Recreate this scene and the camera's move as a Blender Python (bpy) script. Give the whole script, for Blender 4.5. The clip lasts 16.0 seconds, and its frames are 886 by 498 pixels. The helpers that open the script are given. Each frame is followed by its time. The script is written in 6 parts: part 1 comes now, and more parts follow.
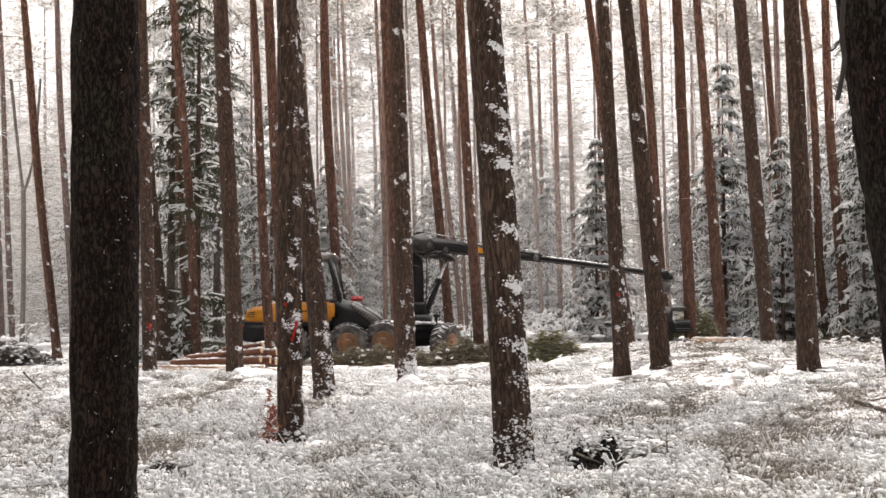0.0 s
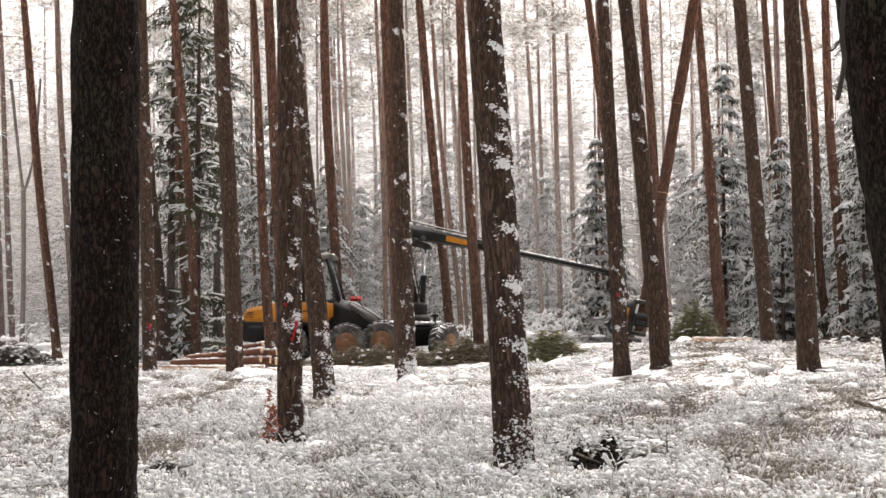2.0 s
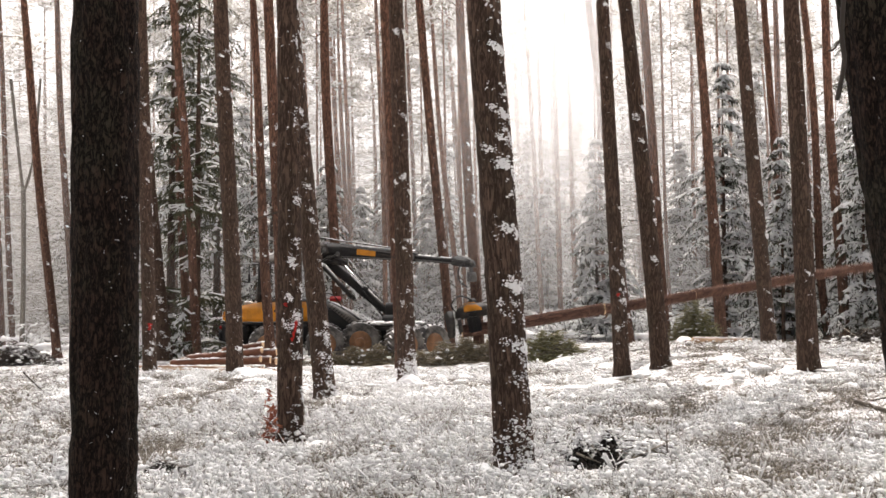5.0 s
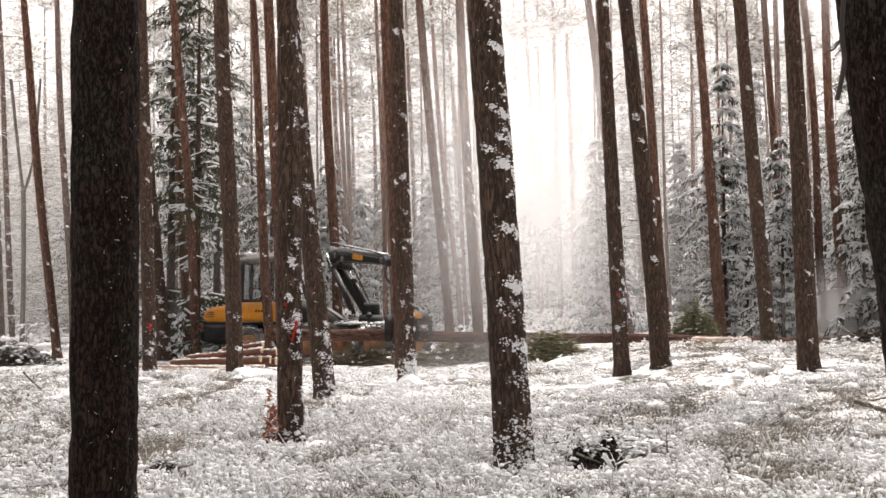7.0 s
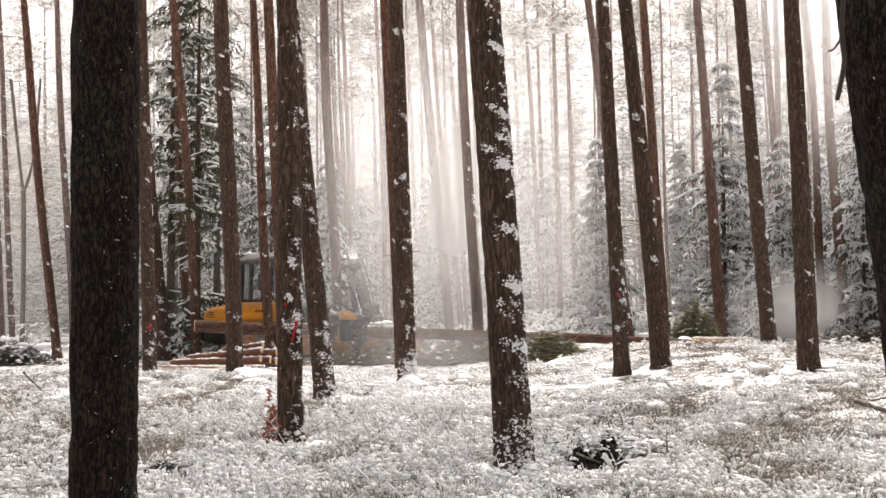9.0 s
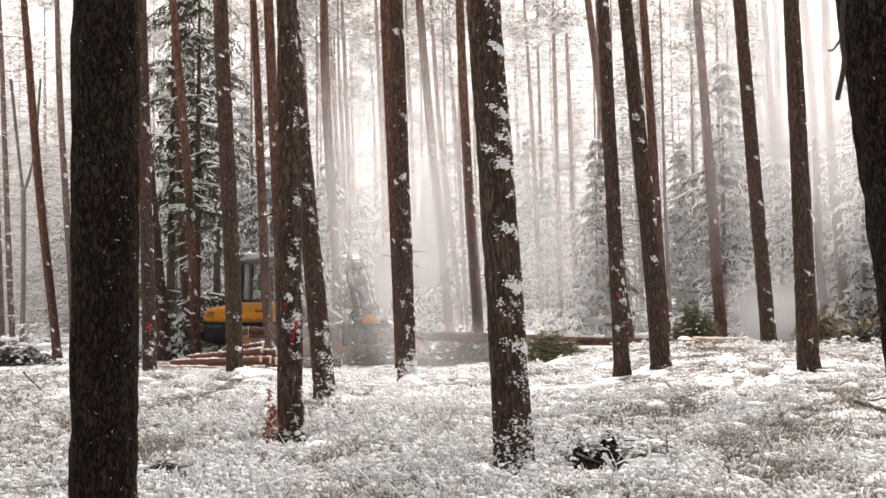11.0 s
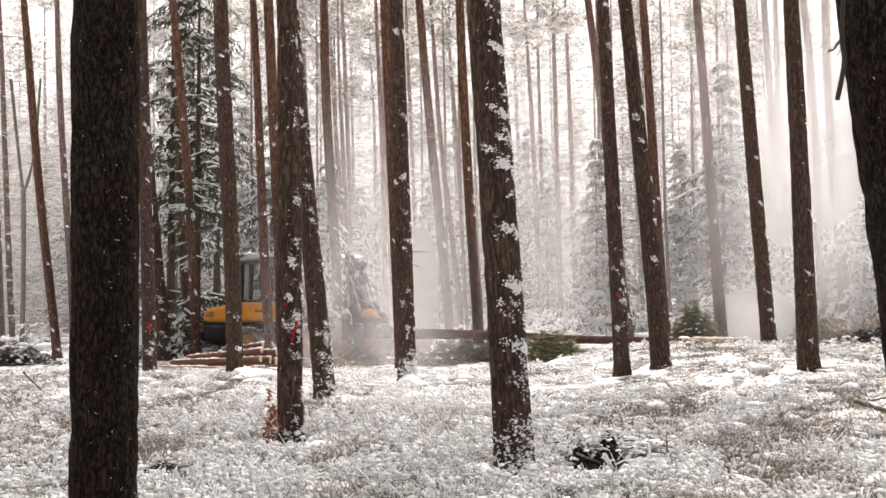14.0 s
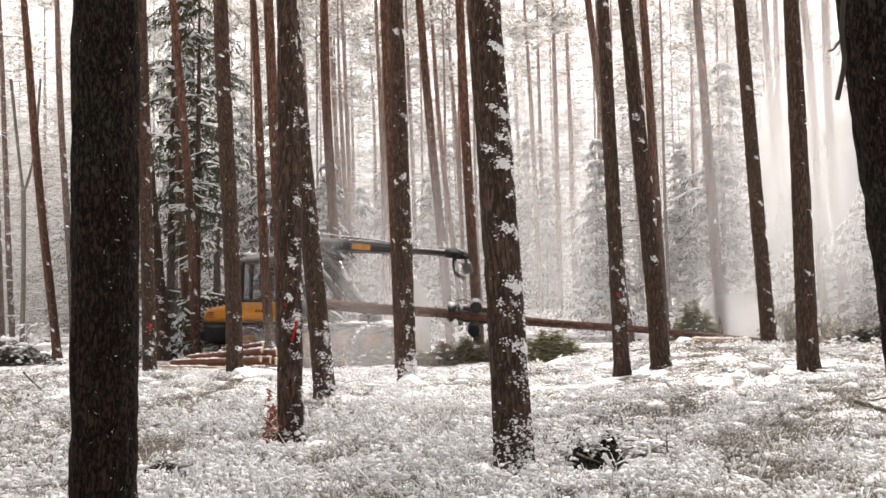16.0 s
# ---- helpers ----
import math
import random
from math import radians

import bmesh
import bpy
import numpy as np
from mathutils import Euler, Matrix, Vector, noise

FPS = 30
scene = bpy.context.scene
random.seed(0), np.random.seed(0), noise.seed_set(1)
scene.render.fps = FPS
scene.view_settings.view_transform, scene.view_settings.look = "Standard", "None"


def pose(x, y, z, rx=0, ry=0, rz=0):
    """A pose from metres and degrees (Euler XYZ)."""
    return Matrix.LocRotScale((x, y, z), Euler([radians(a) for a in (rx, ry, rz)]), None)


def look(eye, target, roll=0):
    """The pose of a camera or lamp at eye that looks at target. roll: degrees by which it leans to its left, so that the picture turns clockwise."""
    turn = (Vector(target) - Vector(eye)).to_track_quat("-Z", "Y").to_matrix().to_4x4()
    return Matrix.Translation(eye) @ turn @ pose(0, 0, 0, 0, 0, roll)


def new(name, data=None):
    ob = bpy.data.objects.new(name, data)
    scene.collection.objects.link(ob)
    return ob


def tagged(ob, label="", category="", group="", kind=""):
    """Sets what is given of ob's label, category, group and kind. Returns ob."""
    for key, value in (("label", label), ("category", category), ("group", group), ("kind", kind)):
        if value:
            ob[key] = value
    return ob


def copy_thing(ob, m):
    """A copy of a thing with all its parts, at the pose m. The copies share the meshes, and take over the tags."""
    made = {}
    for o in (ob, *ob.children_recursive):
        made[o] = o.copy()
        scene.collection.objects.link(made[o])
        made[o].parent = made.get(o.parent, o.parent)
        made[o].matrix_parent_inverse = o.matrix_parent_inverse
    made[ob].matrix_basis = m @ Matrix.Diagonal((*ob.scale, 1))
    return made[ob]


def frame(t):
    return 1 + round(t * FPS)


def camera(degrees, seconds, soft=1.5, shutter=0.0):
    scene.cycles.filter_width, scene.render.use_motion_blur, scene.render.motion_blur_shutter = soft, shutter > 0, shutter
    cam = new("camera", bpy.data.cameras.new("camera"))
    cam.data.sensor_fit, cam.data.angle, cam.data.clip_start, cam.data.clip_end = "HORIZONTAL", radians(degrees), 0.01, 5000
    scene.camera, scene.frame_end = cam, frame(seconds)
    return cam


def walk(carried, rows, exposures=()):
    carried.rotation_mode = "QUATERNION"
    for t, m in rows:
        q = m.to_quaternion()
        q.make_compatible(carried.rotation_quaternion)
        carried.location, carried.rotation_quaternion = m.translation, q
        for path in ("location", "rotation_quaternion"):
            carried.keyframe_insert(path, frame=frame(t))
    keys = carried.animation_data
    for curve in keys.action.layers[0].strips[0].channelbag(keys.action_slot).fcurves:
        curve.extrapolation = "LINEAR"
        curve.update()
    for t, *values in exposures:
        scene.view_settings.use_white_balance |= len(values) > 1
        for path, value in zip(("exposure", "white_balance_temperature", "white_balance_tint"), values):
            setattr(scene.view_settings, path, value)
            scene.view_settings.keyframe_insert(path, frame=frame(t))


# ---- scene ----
cam = camera(42, 16.0, soft=1.5, shutter=0.5)
EYE = pose(0, 0, 1.6, 93.056, 0, 0)
walk(cam, [(0, EYE), (16, EYE)], exposures=[(0, 0.9, 6880, 14), (16, 0.9, 6880, 14)])

# ---- light: bright winter overcast, thin sun behind the wood ----
world = bpy.data.worlds.new("winter_sky")
scene.world = world
world.use_nodes = True
wn, wl = world.node_tree.nodes, world.node_tree.links
sky = wn.new("ShaderNodeTexSky")
sky.sky_type, sky.sun_disc = "NISHITA", False
sky.sun_elevation, sky.sun_rotation = radians(60), radians(8)
sky.air_density, sky.dust_density, sky.ozone_density = 1.0, 4.0, 1.0
hsv = wn.new("ShaderNodeHueSaturation")
hsv.inputs["Saturation"].default_value = 0.22
wl.new(sky.outputs[0], hsv.inputs["Color"])
wl.new(hsv.outputs[0], wn["Background"].inputs["Color"])
wn["Background"].inputs["Strength"].default_value = 0.15
sun = new("sun", bpy.data.lights.new("sun", "SUN"))
sun.data.energy, sun.data.angle, sun.data.color = 5.0, radians(35), (1.0, 0.96, 0.91)
sun.matrix_world = look((4, 31, 54), (0, 0, 0))


MIST = (0.07, 0.11, 0.19, 0.32)  # how thick the four banks of mist are


# ---- materials ----
class Nodes:
    def __init__(self, name):
        self.m = bpy.data.materials.new(name)
        self.m.use_nodes = True
        self.t = self.m.node_tree
        self.bsdf = self.t.nodes["Principled BSDF"]

    def n(self, kind, **values):
        node = self.t.nodes.new("ShaderNode" + kind)
        for key, value in values.items():
            node.inputs[key.replace("_", " ")].default_value = value
        return node

    def link(self, a, b):
        self.t.links.new(a, b)

    def coords(self, scale=(1, 1, 1), space="Object"):
        c, m = self.n("TexCoord"), self.n("Mapping")
        m.inputs["Scale"].default_value = scale
        self.link(c.outputs[space], m.inputs["Vector"])
        return m.outputs[0]

    def noise(self, vec, scale, detail=4, rough=0.6):
        x = self.n("TexNoise", Scale=scale, Detail=detail, Roughness=rough)
        self.link(vec, x.inputs["Vector"])
        return x.outputs["Fac"]

    def ramp(self, fac, stops):
        r = self.n("ValToRGB")
        e = r.color_ramp.elements
        while len(e) < len(stops):
            e.new(0.5)
        for k, (p, c) in enumerate(stops):
            e[k].position, e[k].color = p, (*c, 1) if len(c) == 3 else c
        self.link(fac, r.inputs[0])
        return r.outputs[0]

    def mix(self, fac, a, b, how="MIX"):
        x = self.t.nodes.new("ShaderNodeMix")
        x.data_type, x.blend_type = "RGBA", how
        for sock, v in ((x.inputs["Factor"], fac), (x.inputs["A"], a), (x.inputs["B"], b)):
            if isinstance(v, (int, float)):
                sock.default_value = v
            elif isinstance(v, tuple):
                sock.default_value = (*v, 1)
            else:
                self.link(v, sock)
        return x.outputs["Result"]

    def math(self, how, a, b=0.0):
        x = self.t.nodes.new("ShaderNodeMath")
        x.operation = how
        for sock, v in ((x.inputs[0], a), (x.inputs[1], b)):
            if isinstance(v, (int, float)):
                sock.default_value = v
            else:
                self.link(v, sock)
        return x.outputs[0]

    def bump(self, height, strength, distance):
        b = self.n("Bump", Strength=strength, Distance=distance)
        self.link(height, b.inputs["Height"])
        self.link(b.outputs[0], self.bsdf.inputs["Normal"])

    def done(self, colour, rough=0.8, metal=0.0):
        for key, v in (("Base Color", colour), ("Roughness", rough), ("Metallic", metal)):
            sock = self.bsdf.inputs[key]
            if isinstance(v, tuple):
                sock.default_value = (*v, 1)
            elif isinstance(v, (int, float)):
                sock.default_value = v
            else:
                self.link(v, sock)
        return self.m


def up_facing(k, low, high):
    """How far a face looks up: 0 below low, 1 above high."""
    g, s = k.n("NewGeometry"), k.n("SeparateXYZ")
    k.link(g.outputs["Normal"], s.inputs[0])
    r = k.n("MapRange", From_Min=low, From_Max=high)
    k.link(s.outputs["Z"], r.inputs["Value"])
    return r.outputs[0]


def snow_mat():
    k = Nodes("fresh_snow")
    v = k.coords()
    k.bump(k.noise(v, 30, 6), 0.5, 0.02)
    return k.done(k.ramp(k.noise(v, 1.3), [(0.3, (0.78, 0.79, 0.81)), (0.7, (0.88, 0.88, 0.88))]), 0.65)


def ground_mat():
    k = Nodes("snowy_heath_ground")
    v = k.coords()
    litter = k.ramp(k.noise(v, 9, 6, 0.7), [(0.2, (0.05, 0.035, 0.025)), (0.8, (0.16, 0.13, 0.1))])
    cover = k.ramp(k.noise(v, 3.0, 8, 0.72), [(0.42, (0, 0, 0)), (0.53, (1, 1, 1))])
    snow = k.ramp(k.noise(v, 1.1), [(0.3, (0.76, 0.77, 0.79)), (0.7, (0.87, 0.87, 0.87))])
    k.bump(k.noise(v, 14, 8, 0.7), 0.8, 0.06)
    return k.done(k.mix(cover, litter, snow), 0.75)


def bark_mat(name, dark, light, red, plates=9.0, depth=0.03, flecks=0.68, stretch=(1, 1, 0.2), moss=0.0):
    """Pine bark: long wandering cracks between scaly plates, redder high up, with flecks of snow."""
    k = Nodes(name)
    v = k.coords(stretch)
    wander = k.n("TexNoise", Scale=plates * 0.8, Detail=2.0)
    k.link(v, wander.inputs["Vector"])
    half = k.n("VectorMath")
    half.operation = "SCALE"
    half.inputs["Scale"].default_value = 1.0 / plates
    k.link(wander.outputs["Color"], half.inputs[0])
    warp = k.n("VectorMath")
    warp.operation = "ADD"
    k.link(v, warp.inputs[0])
    k.link(half.outputs[0], warp.inputs[1])
    ridge = k.math("ABSOLUTE", k.math("SUBTRACT", k.noise(warp.outputs[0], plates * 1.7, 5, 0.62), 0.5))
    crack = k.ramp(ridge, [(0.0, (0, 0, 0)), (0.09, (1, 1, 1))])
    vor = k.n("TexVoronoi", Scale=plates * 2.6)
    k.link(warp.outputs[0], vor.inputs["Vector"])
    grain = k.noise(warp.outputs[0], plates * 6, 6, 0.75)
    tone = k.math("ADD", k.math("MULTIPLY", grain, 0.75), k.math("MULTIPLY", vor.outputs["Distance"], 0.35))
    plate = k.ramp(tone, [(0.3, dark), (0.72, light)])
    p, s = k.n("NewGeometry"), k.n("SeparateXYZ")
    k.link(p.outputs["Position"], s.inputs[0])
    high = k.n("MapRange", From_Min=3.0, From_Max=12.0)
    k.link(s.outputs["Z"], high.inputs["Value"])
    plate = k.mix(k.math("MULTIPLY", high.outputs[0], k.noise(v, 2.0)), plate, red)
    if moss:
        grown = k.ramp(k.noise(k.coords((1, 1, 0.6)), 3.1, 5, 0.6), [(0.48, (0, 0, 0)), (0.66, (moss, moss, moss))])
        plate = k.mix(grown, plate, (0.05, 0.05, 0.034))
    col = k.mix(crack, tuple(0.6 * c for c in dark), plate)
    spots = k.ramp(k.noise(k.coords((1, 1, 0.8)), 11, 3, 0.5), [(flecks, (0, 0, 0)), (flecks + 0.03, (1, 1, 1))])
    col = k.mix(spots, col, (0.8, 0.8, 0.82))
    h = k.math("ADD", k.math("MULTIPLY", crack, 0.7), k.math("MULTIPLY", tone, 0.6))
    k.bump(h, 1.0, depth)
    k.bsdf.inputs["Specular IOR Level"].default_value = 0.12
    return k.done(col, 0.95)


def island_mat(name, stops, rough=0.7, snow=None, glow=0.0):
    """Leaves, needles and twigs that differ piece by piece, with snow on what looks up."""
    k = Nodes(name)
    g = k.n("NewGeometry")
    col = k.ramp(g.outputs["Random Per Island"], stops)
    if snow:
        col = k.mix(k.math("MULTIPLY", up_facing(k, *snow[:2]), snow[2]), col, (0.82, 0.83, 0.85))
    return thin(k, k.done(col, rough), col, glow) if glow else k.done(col, rough)


def thin(k, m, colour, share):
    """Lets light through thin or loose matter: part of what falls on the far side comes out on this one."""
    tl, mixed = k.n("BsdfTranslucent"), k.n("MixShader")
    k.link(colour, tl.inputs["Color"])
    mixed.inputs[0].default_value = share
    k.link(k.bsdf.outputs[0], mixed.inputs[1])
    k.link(tl.outputs[0], mixed.inputs[2])
    k.link(mixed.outputs[0], k.t.nodes["Material Output"].inputs["Surface"])
    return m


def loose_snow_mat(name, share):
    k = Nodes(name)
    col = k.ramp(k.noise(k.coords(), 1.3), [(0.3, (0.88, 0.89, 0.9)), (0.7, (0.94, 0.94, 0.94))])
    k.bump(k.noise(k.coords(), 55, 5, 0.7), 0.7, 0.02)
    return thin(k, k.done(col, 0.7), col, share)


def paint_mat(name, colour, dirt, rough=0.4, metal=0.0, dust=0.35, amount=0.5):
    k = Nodes(name)
    v = k.coords()
    n1 = k.ramp(k.noise(v, 3, 8, 0.7), [(0.42, (0, 0, 0)), (0.75, (1, 1, 1))])
    n2 = k.ramp(k.noise(v, 25, 4, 0.6), [(0.45, (0, 0, 0)), (0.8, (1, 1, 1))])
    col = k.mix(k.math("MULTIPLY", n1, amount), colour, dirt)
    col = k.mix(k.math("MULTIPLY", n2, 0.25), col, dirt)
    if dust:
        col = k.mix(k.math("MULTIPLY", up_facing(k, 0.5, 0.95), dust), col, (0.8, 0.81, 0.83))
    k.bump(n2, 0.3, 0.01)
    k.bsdf.inputs["Specular IOR Level"].default_value = 0.5 if metal else 0.22
    return k.done(col, k.ramp(n1, [(0, (rough,) * 3), (1, (min(1, rough + 0.35),) * 3)]), metal)


def glass_mat():
    k = Nodes("cab_glass")
    k.bsdf.inputs["Transmission Weight"].default_value = 0.97
    k.bsdf.inputs["IOR"].default_value = 1.3
    v = k.coords()
    return k.done((0.9, 0.92, 0.93), k.ramp(k.noise(v, 4), [(0.3, (0.02,) * 3), (0.8, (0.12,) * 3)]))


def wood_end_mat():
    k = Nodes("sawn_wood")
    v = k.coords()
    return k.done(k.ramp(k.noise(v, 16, 4), [(0.3, (0.5, 0.33, 0.19)), (0.7, (0.66, 0.48, 0.31))]), 0.8)


def powder_mat(name, size, strength, streak, colour=(0.93, 0.93, 0.94), seed=0.0):
    """Fine airborne powder: see-through, thicker in the middle and in falling streaks."""
    k = Nodes(name)
    c = k.n("TexCoord")
    m2 = k.n("Mapping")
    m2.inputs["Scale"].default_value = streak
    m2.inputs["Location"].default_value = (seed, seed * 0.7, 0)
    k.link(c.outputs["Object"], m2.inputs["Vector"])
    grain = k.noise(m2.outputs[0], 1.0, 5, 0.55)
    s = k.n("SeparateXYZ")
    k.link(c.outputs["Object"], s.inputs[0])
    wander = k.math("MULTIPLY", k.math("SUBTRACT", grain, 0.5), 0.7)
    soft = []
    for axis, reach in (("X", size[0]), ("Z", size[2])):
        away = k.math("ADD", k.math("MULTIPLY", k.math("ABSOLUTE", s.outputs[axis]), 1.22 / reach), wander)
        fall = k.n("MapRange", From_Min=1.0, From_Max=0.1)
        fall.interpolation_type = "SMOOTHSTEP"
        k.link(away, fall.inputs["Value"])
        soft.append(fall.outputs[0])
    body = k.ramp(grain, [(0.25, (0.5,) * 3), (0.7, (1, 1, 1))])
    alpha = k.math("MULTIPLY", k.math("MULTIPLY", k.math("MULTIPLY", soft[0], soft[1]), body), strength)
    d, tl, tr = k.n("BsdfDiffuse"), k.n("BsdfTranslucent"), k.n("BsdfTransparent")
    d.inputs["Color"].default_value = tl.inputs["Color"].default_value = (*colour, 1)
    both, out = k.n("MixShader"), k.n("MixShader")
    both.inputs[0].default_value = 0.85
    k.link(d.outputs[0], both.inputs[1])
    k.link(tl.outputs[0], both.inputs[2])
    k.link(alpha, out.inputs[0])
    k.link(tr.outputs[0], out.inputs[1])
    k.link(both.outputs[0], out.inputs[2])
    k.link(out.outputs[0], k.t.nodes["Material Output"].inputs["Surface"])
    return k.m


SNOW = snow_mat()
LOOSE = loose_snow_mat("loose_snow", 0.85)
FLUFF = loose_snow_mat("fluffy_snow", 0.25)
GROUND = ground_mat()
# Bark tones carry light: near ones darkened for shade, far ones lightened for haze.
BARK_NEAR_SHADED = bark_mat("furrowed_bark_shaded", (0.009, 0.006, 0.005), (0.06, 0.037, 0.027), (0.07, 0.038, 0.026), 22, 0.03, 0.765, (1, 1, 0.36), 0.6)
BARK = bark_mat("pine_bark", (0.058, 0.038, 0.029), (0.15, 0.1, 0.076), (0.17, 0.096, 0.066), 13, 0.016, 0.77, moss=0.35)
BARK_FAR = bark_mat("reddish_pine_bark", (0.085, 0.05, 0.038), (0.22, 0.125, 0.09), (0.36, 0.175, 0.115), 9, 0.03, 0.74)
# thin pines: backlight and haze put into a paler, pinker bark colour
BARK_THIN_HAZY = bark_mat("orange_bark_hazy", (0.14, 0.08, 0.06), (0.36, 0.21, 0.15), (0.5, 0.26, 0.175), 9, 0.02, 0.74)
NEEDLES = island_mat("pine_needles", [(0.0, (0.05, 0.065, 0.035)), (0.5, (0.1, 0.11, 0.07)), (1.0, (0.2, 0.2, 0.16))], 0.7, (0.1, 0.6, 0.75))
FROSTED = island_mat("frosted_needles", [(0.0, (0.16, 0.14, 0.1)), (0.35, (0.45, 0.43, 0.39)), (1.0, (0.88, 0.88, 0.88))], 0.8, None, 0.55)
CANOPY = island_mat("frosted_canopy", [(0.0, (0.12, 0.11, 0.08)), (0.5, (0.3, 0.28, 0.24)), (1.0, (0.8, 0.8, 0.8))], 0.8, None, 0.4)
SPRUCE = island_mat("spruce_needles", [(0.0, (0.022, 0.027, 0.016)), (0.7, (0.05, 0.056, 0.032)), (1.0, (0.11, 0.105, 0.07))], 0.7, None, 0.3)
GREENS = island_mat("cut_branches", [(0.0, (0.1, 0.074, 0.045)), (0.45, (0.16, 0.128, 0.07)), (0.8, (0.2, 0.165, 0.085)), (1.0, (0.38, 0.3, 0.2))], 0.8, (0.6, 0.98, 0.4))
FRESH = island_mat("fresh_green_branches", [(0.0, (0.12, 0.115, 0.05)), (0.5, (0.21, 0.205, 0.085)), (0.85, (0.28, 0.25, 0.13)), (1.0, (0.42, 0.36, 0.26))], 0.7, (0.6, 0.98, 0.35), 0.35)
SPRUCE_DARK = island_mat("dark_spruce_needles", [(0.0, (0.035, 0.04, 0.02)), (0.6, (0.085, 0.09, 0.045)), (1.0, (0.17, 0.165, 0.1))], 0.7, None, 0.4)
TWIGS = island_mat("heather_twigs", [(0.0, (0.03, 0.025, 0.02)), (0.5, (0.1, 0.084, 0.064)), (1.0, (0.27, 0.235, 0.19))], 0.85)
DARK_TWIGS = island_mat("dark_twigs", [(0.0, (0.02, 0.015, 0.012)), (1.0, (0.06, 0.045, 0.035))], 0.85)
RUST_LEAF = island_mat("withered_leaves", [(0.0, (0.24, 0.06, 0.035)), (1.0, (0.42, 0.15, 0.08))], 0.8)
PEAT = island_mat("rotten_wood", [(0.0, (0.006, 0.005, 0.004)), (1.0, (0.02, 0.014, 0.01))], 0.95)
CUT = wood_end_mat()
PEELED = paint_mat("stripped_log", (0.45, 0.3, 0.19), (0.2, 0.11, 0.07), 0.8, 0, 0.5, 0.8)
LOGBARK = paint_mat("log_bark", (0.2, 0.088, 0.055), (0.085, 0.045, 0.032), 0.9, 0, 0.3, 0.9)
YELLOW = paint_mat("yellow_paint", (0.56, 0.22, 0.014), (0.12, 0.06, 0.026), 0.4, 0, 0.2, 0.6)
BLACK = paint_mat("black_paint", (0.009, 0.009, 0.01), (0.035, 0.03, 0.026), 0.5, 0, 0.3, 0.55)
GREY = paint_mat("dark_grey_paint", (0.018, 0.017, 0.017), (0.1, 0.085, 0.07), 0.6, 0, 0.45, 0.75)
STEEL = paint_mat("worn_steel", (0.09, 0.087, 0.084), (0.045, 0.04, 0.035), 0.5, 0.15, 0.12, 0.7)
DUSTY = paint_mat("dusty_grey_paint", (0.1, 0.093, 0.088), (0.26, 0.235, 0.21), 0.75, 0, 0.45, 0.85)
RUBBER = paint_mat("tyre_rubber", (0.04, 0.038, 0.036), (0.4, 0.375, 0.35), 0.85, 0, 0.85, 0.7)
RIM = paint_mat("wheel_rim", (0.32, 0.16, 0.08), (0.11, 0.08, 0.06), 0.6, 0, 0.2, 0.9)
CHROME = paint_mat("cylinder_rod", (0.7, 0.7, 0.72), (0.3, 0.3, 0.3), 0.15, 1.0, 0.0, 0.2)
RED = paint_mat("red_lamp", (0.45, 0.02, 0.02), (0.2, 0.05, 0.04), 0.3, 0, 0.2, 0.3)
MARK = paint_mat("red_marking_paint", (0.5, 0.025, 0.02), (0.3, 0.04, 0.03), 0.7, 0, 0.0, 0.4)
GLASS = glass_mat()


# ---- mesh helpers ----
def S(a, b, v):
    t = min(1.0, max(0.0, (v - a) / (b - a)))
    return t * t * (3 - 2 * t)


def land(x, y):
    """The height of the ground: a low swell, with the machine's trail in a shallow dip."""
    return 0.72 * S(0.5, 6, x) * S(13, 25, y) * (1 - 0.6 * S(29, 37, y)) - 0.28 * S(26, 37, y) * (1 - S(-1, 4, x))


def part(name, bm, material, parent, label="", smooth=True):
    me = bpy.data.meshes.new(name)
    bm.to_mesh(me)
    bm.free()
    return dress(name, me, material, parent, label, smooth)


def dress(name, me, material, parent, label="", smooth=True):
    for m in material if isinstance(material, (list, tuple)) else [material]:
        me.materials.append(m)
    if smooth:
        me.polygons.foreach_set("use_smooth", [True] * len(me.polygons))
    ob = new(name, me)
    if parent is not None:
        ob.parent = parent
    if label:
        tagged(ob, label)
    return ob


def raw(name, verts, tris, material, parent=None, label="", smooth=False):
    """A mesh from numpy triangles."""
    verts, tris = np.asarray(verts, float).reshape(-1, 3), np.asarray(tris, int).reshape(-1, 3)
    me = bpy.data.meshes.new(name)
    me.vertices.add(len(verts))
    me.vertices.foreach_set("co", verts.ravel())
    me.loops.add(tris.size)
    me.loops.foreach_set("vertex_index", tris.ravel())
    me.polygons.add(len(tris))
    me.polygons.foreach_set("loop_start", np.arange(0, tris.size, 3))
    me.update(calc_edges=True)
    return dress(name, me, material, parent, label, smooth)


def box(bm, c, s, bevel=0.02, m=None):
    """A bevelled box with centre c and size s."""
    b = bmesh.new()
    bmesh.ops.create_cube(b, size=1, matrix=Matrix.Diagonal((*s, 1)))
    if bevel:
        bmesh.ops.bevel(b, geom=b.edges[:], offset=min(bevel, 0.45 * min(s)), segments=2, affect="EDGES")
    bmesh.ops.transform(b, matrix=Matrix.Translation(c) @ (m or Matrix()), verts=b.verts)
    merge(bm, b)


def merge(bm, b):
    me = bpy.data.meshes.new("scratch")
    b.to_mesh(me)
    b.free()
    bm.from_mesh(me)
    bpy.data.meshes.remove(me)


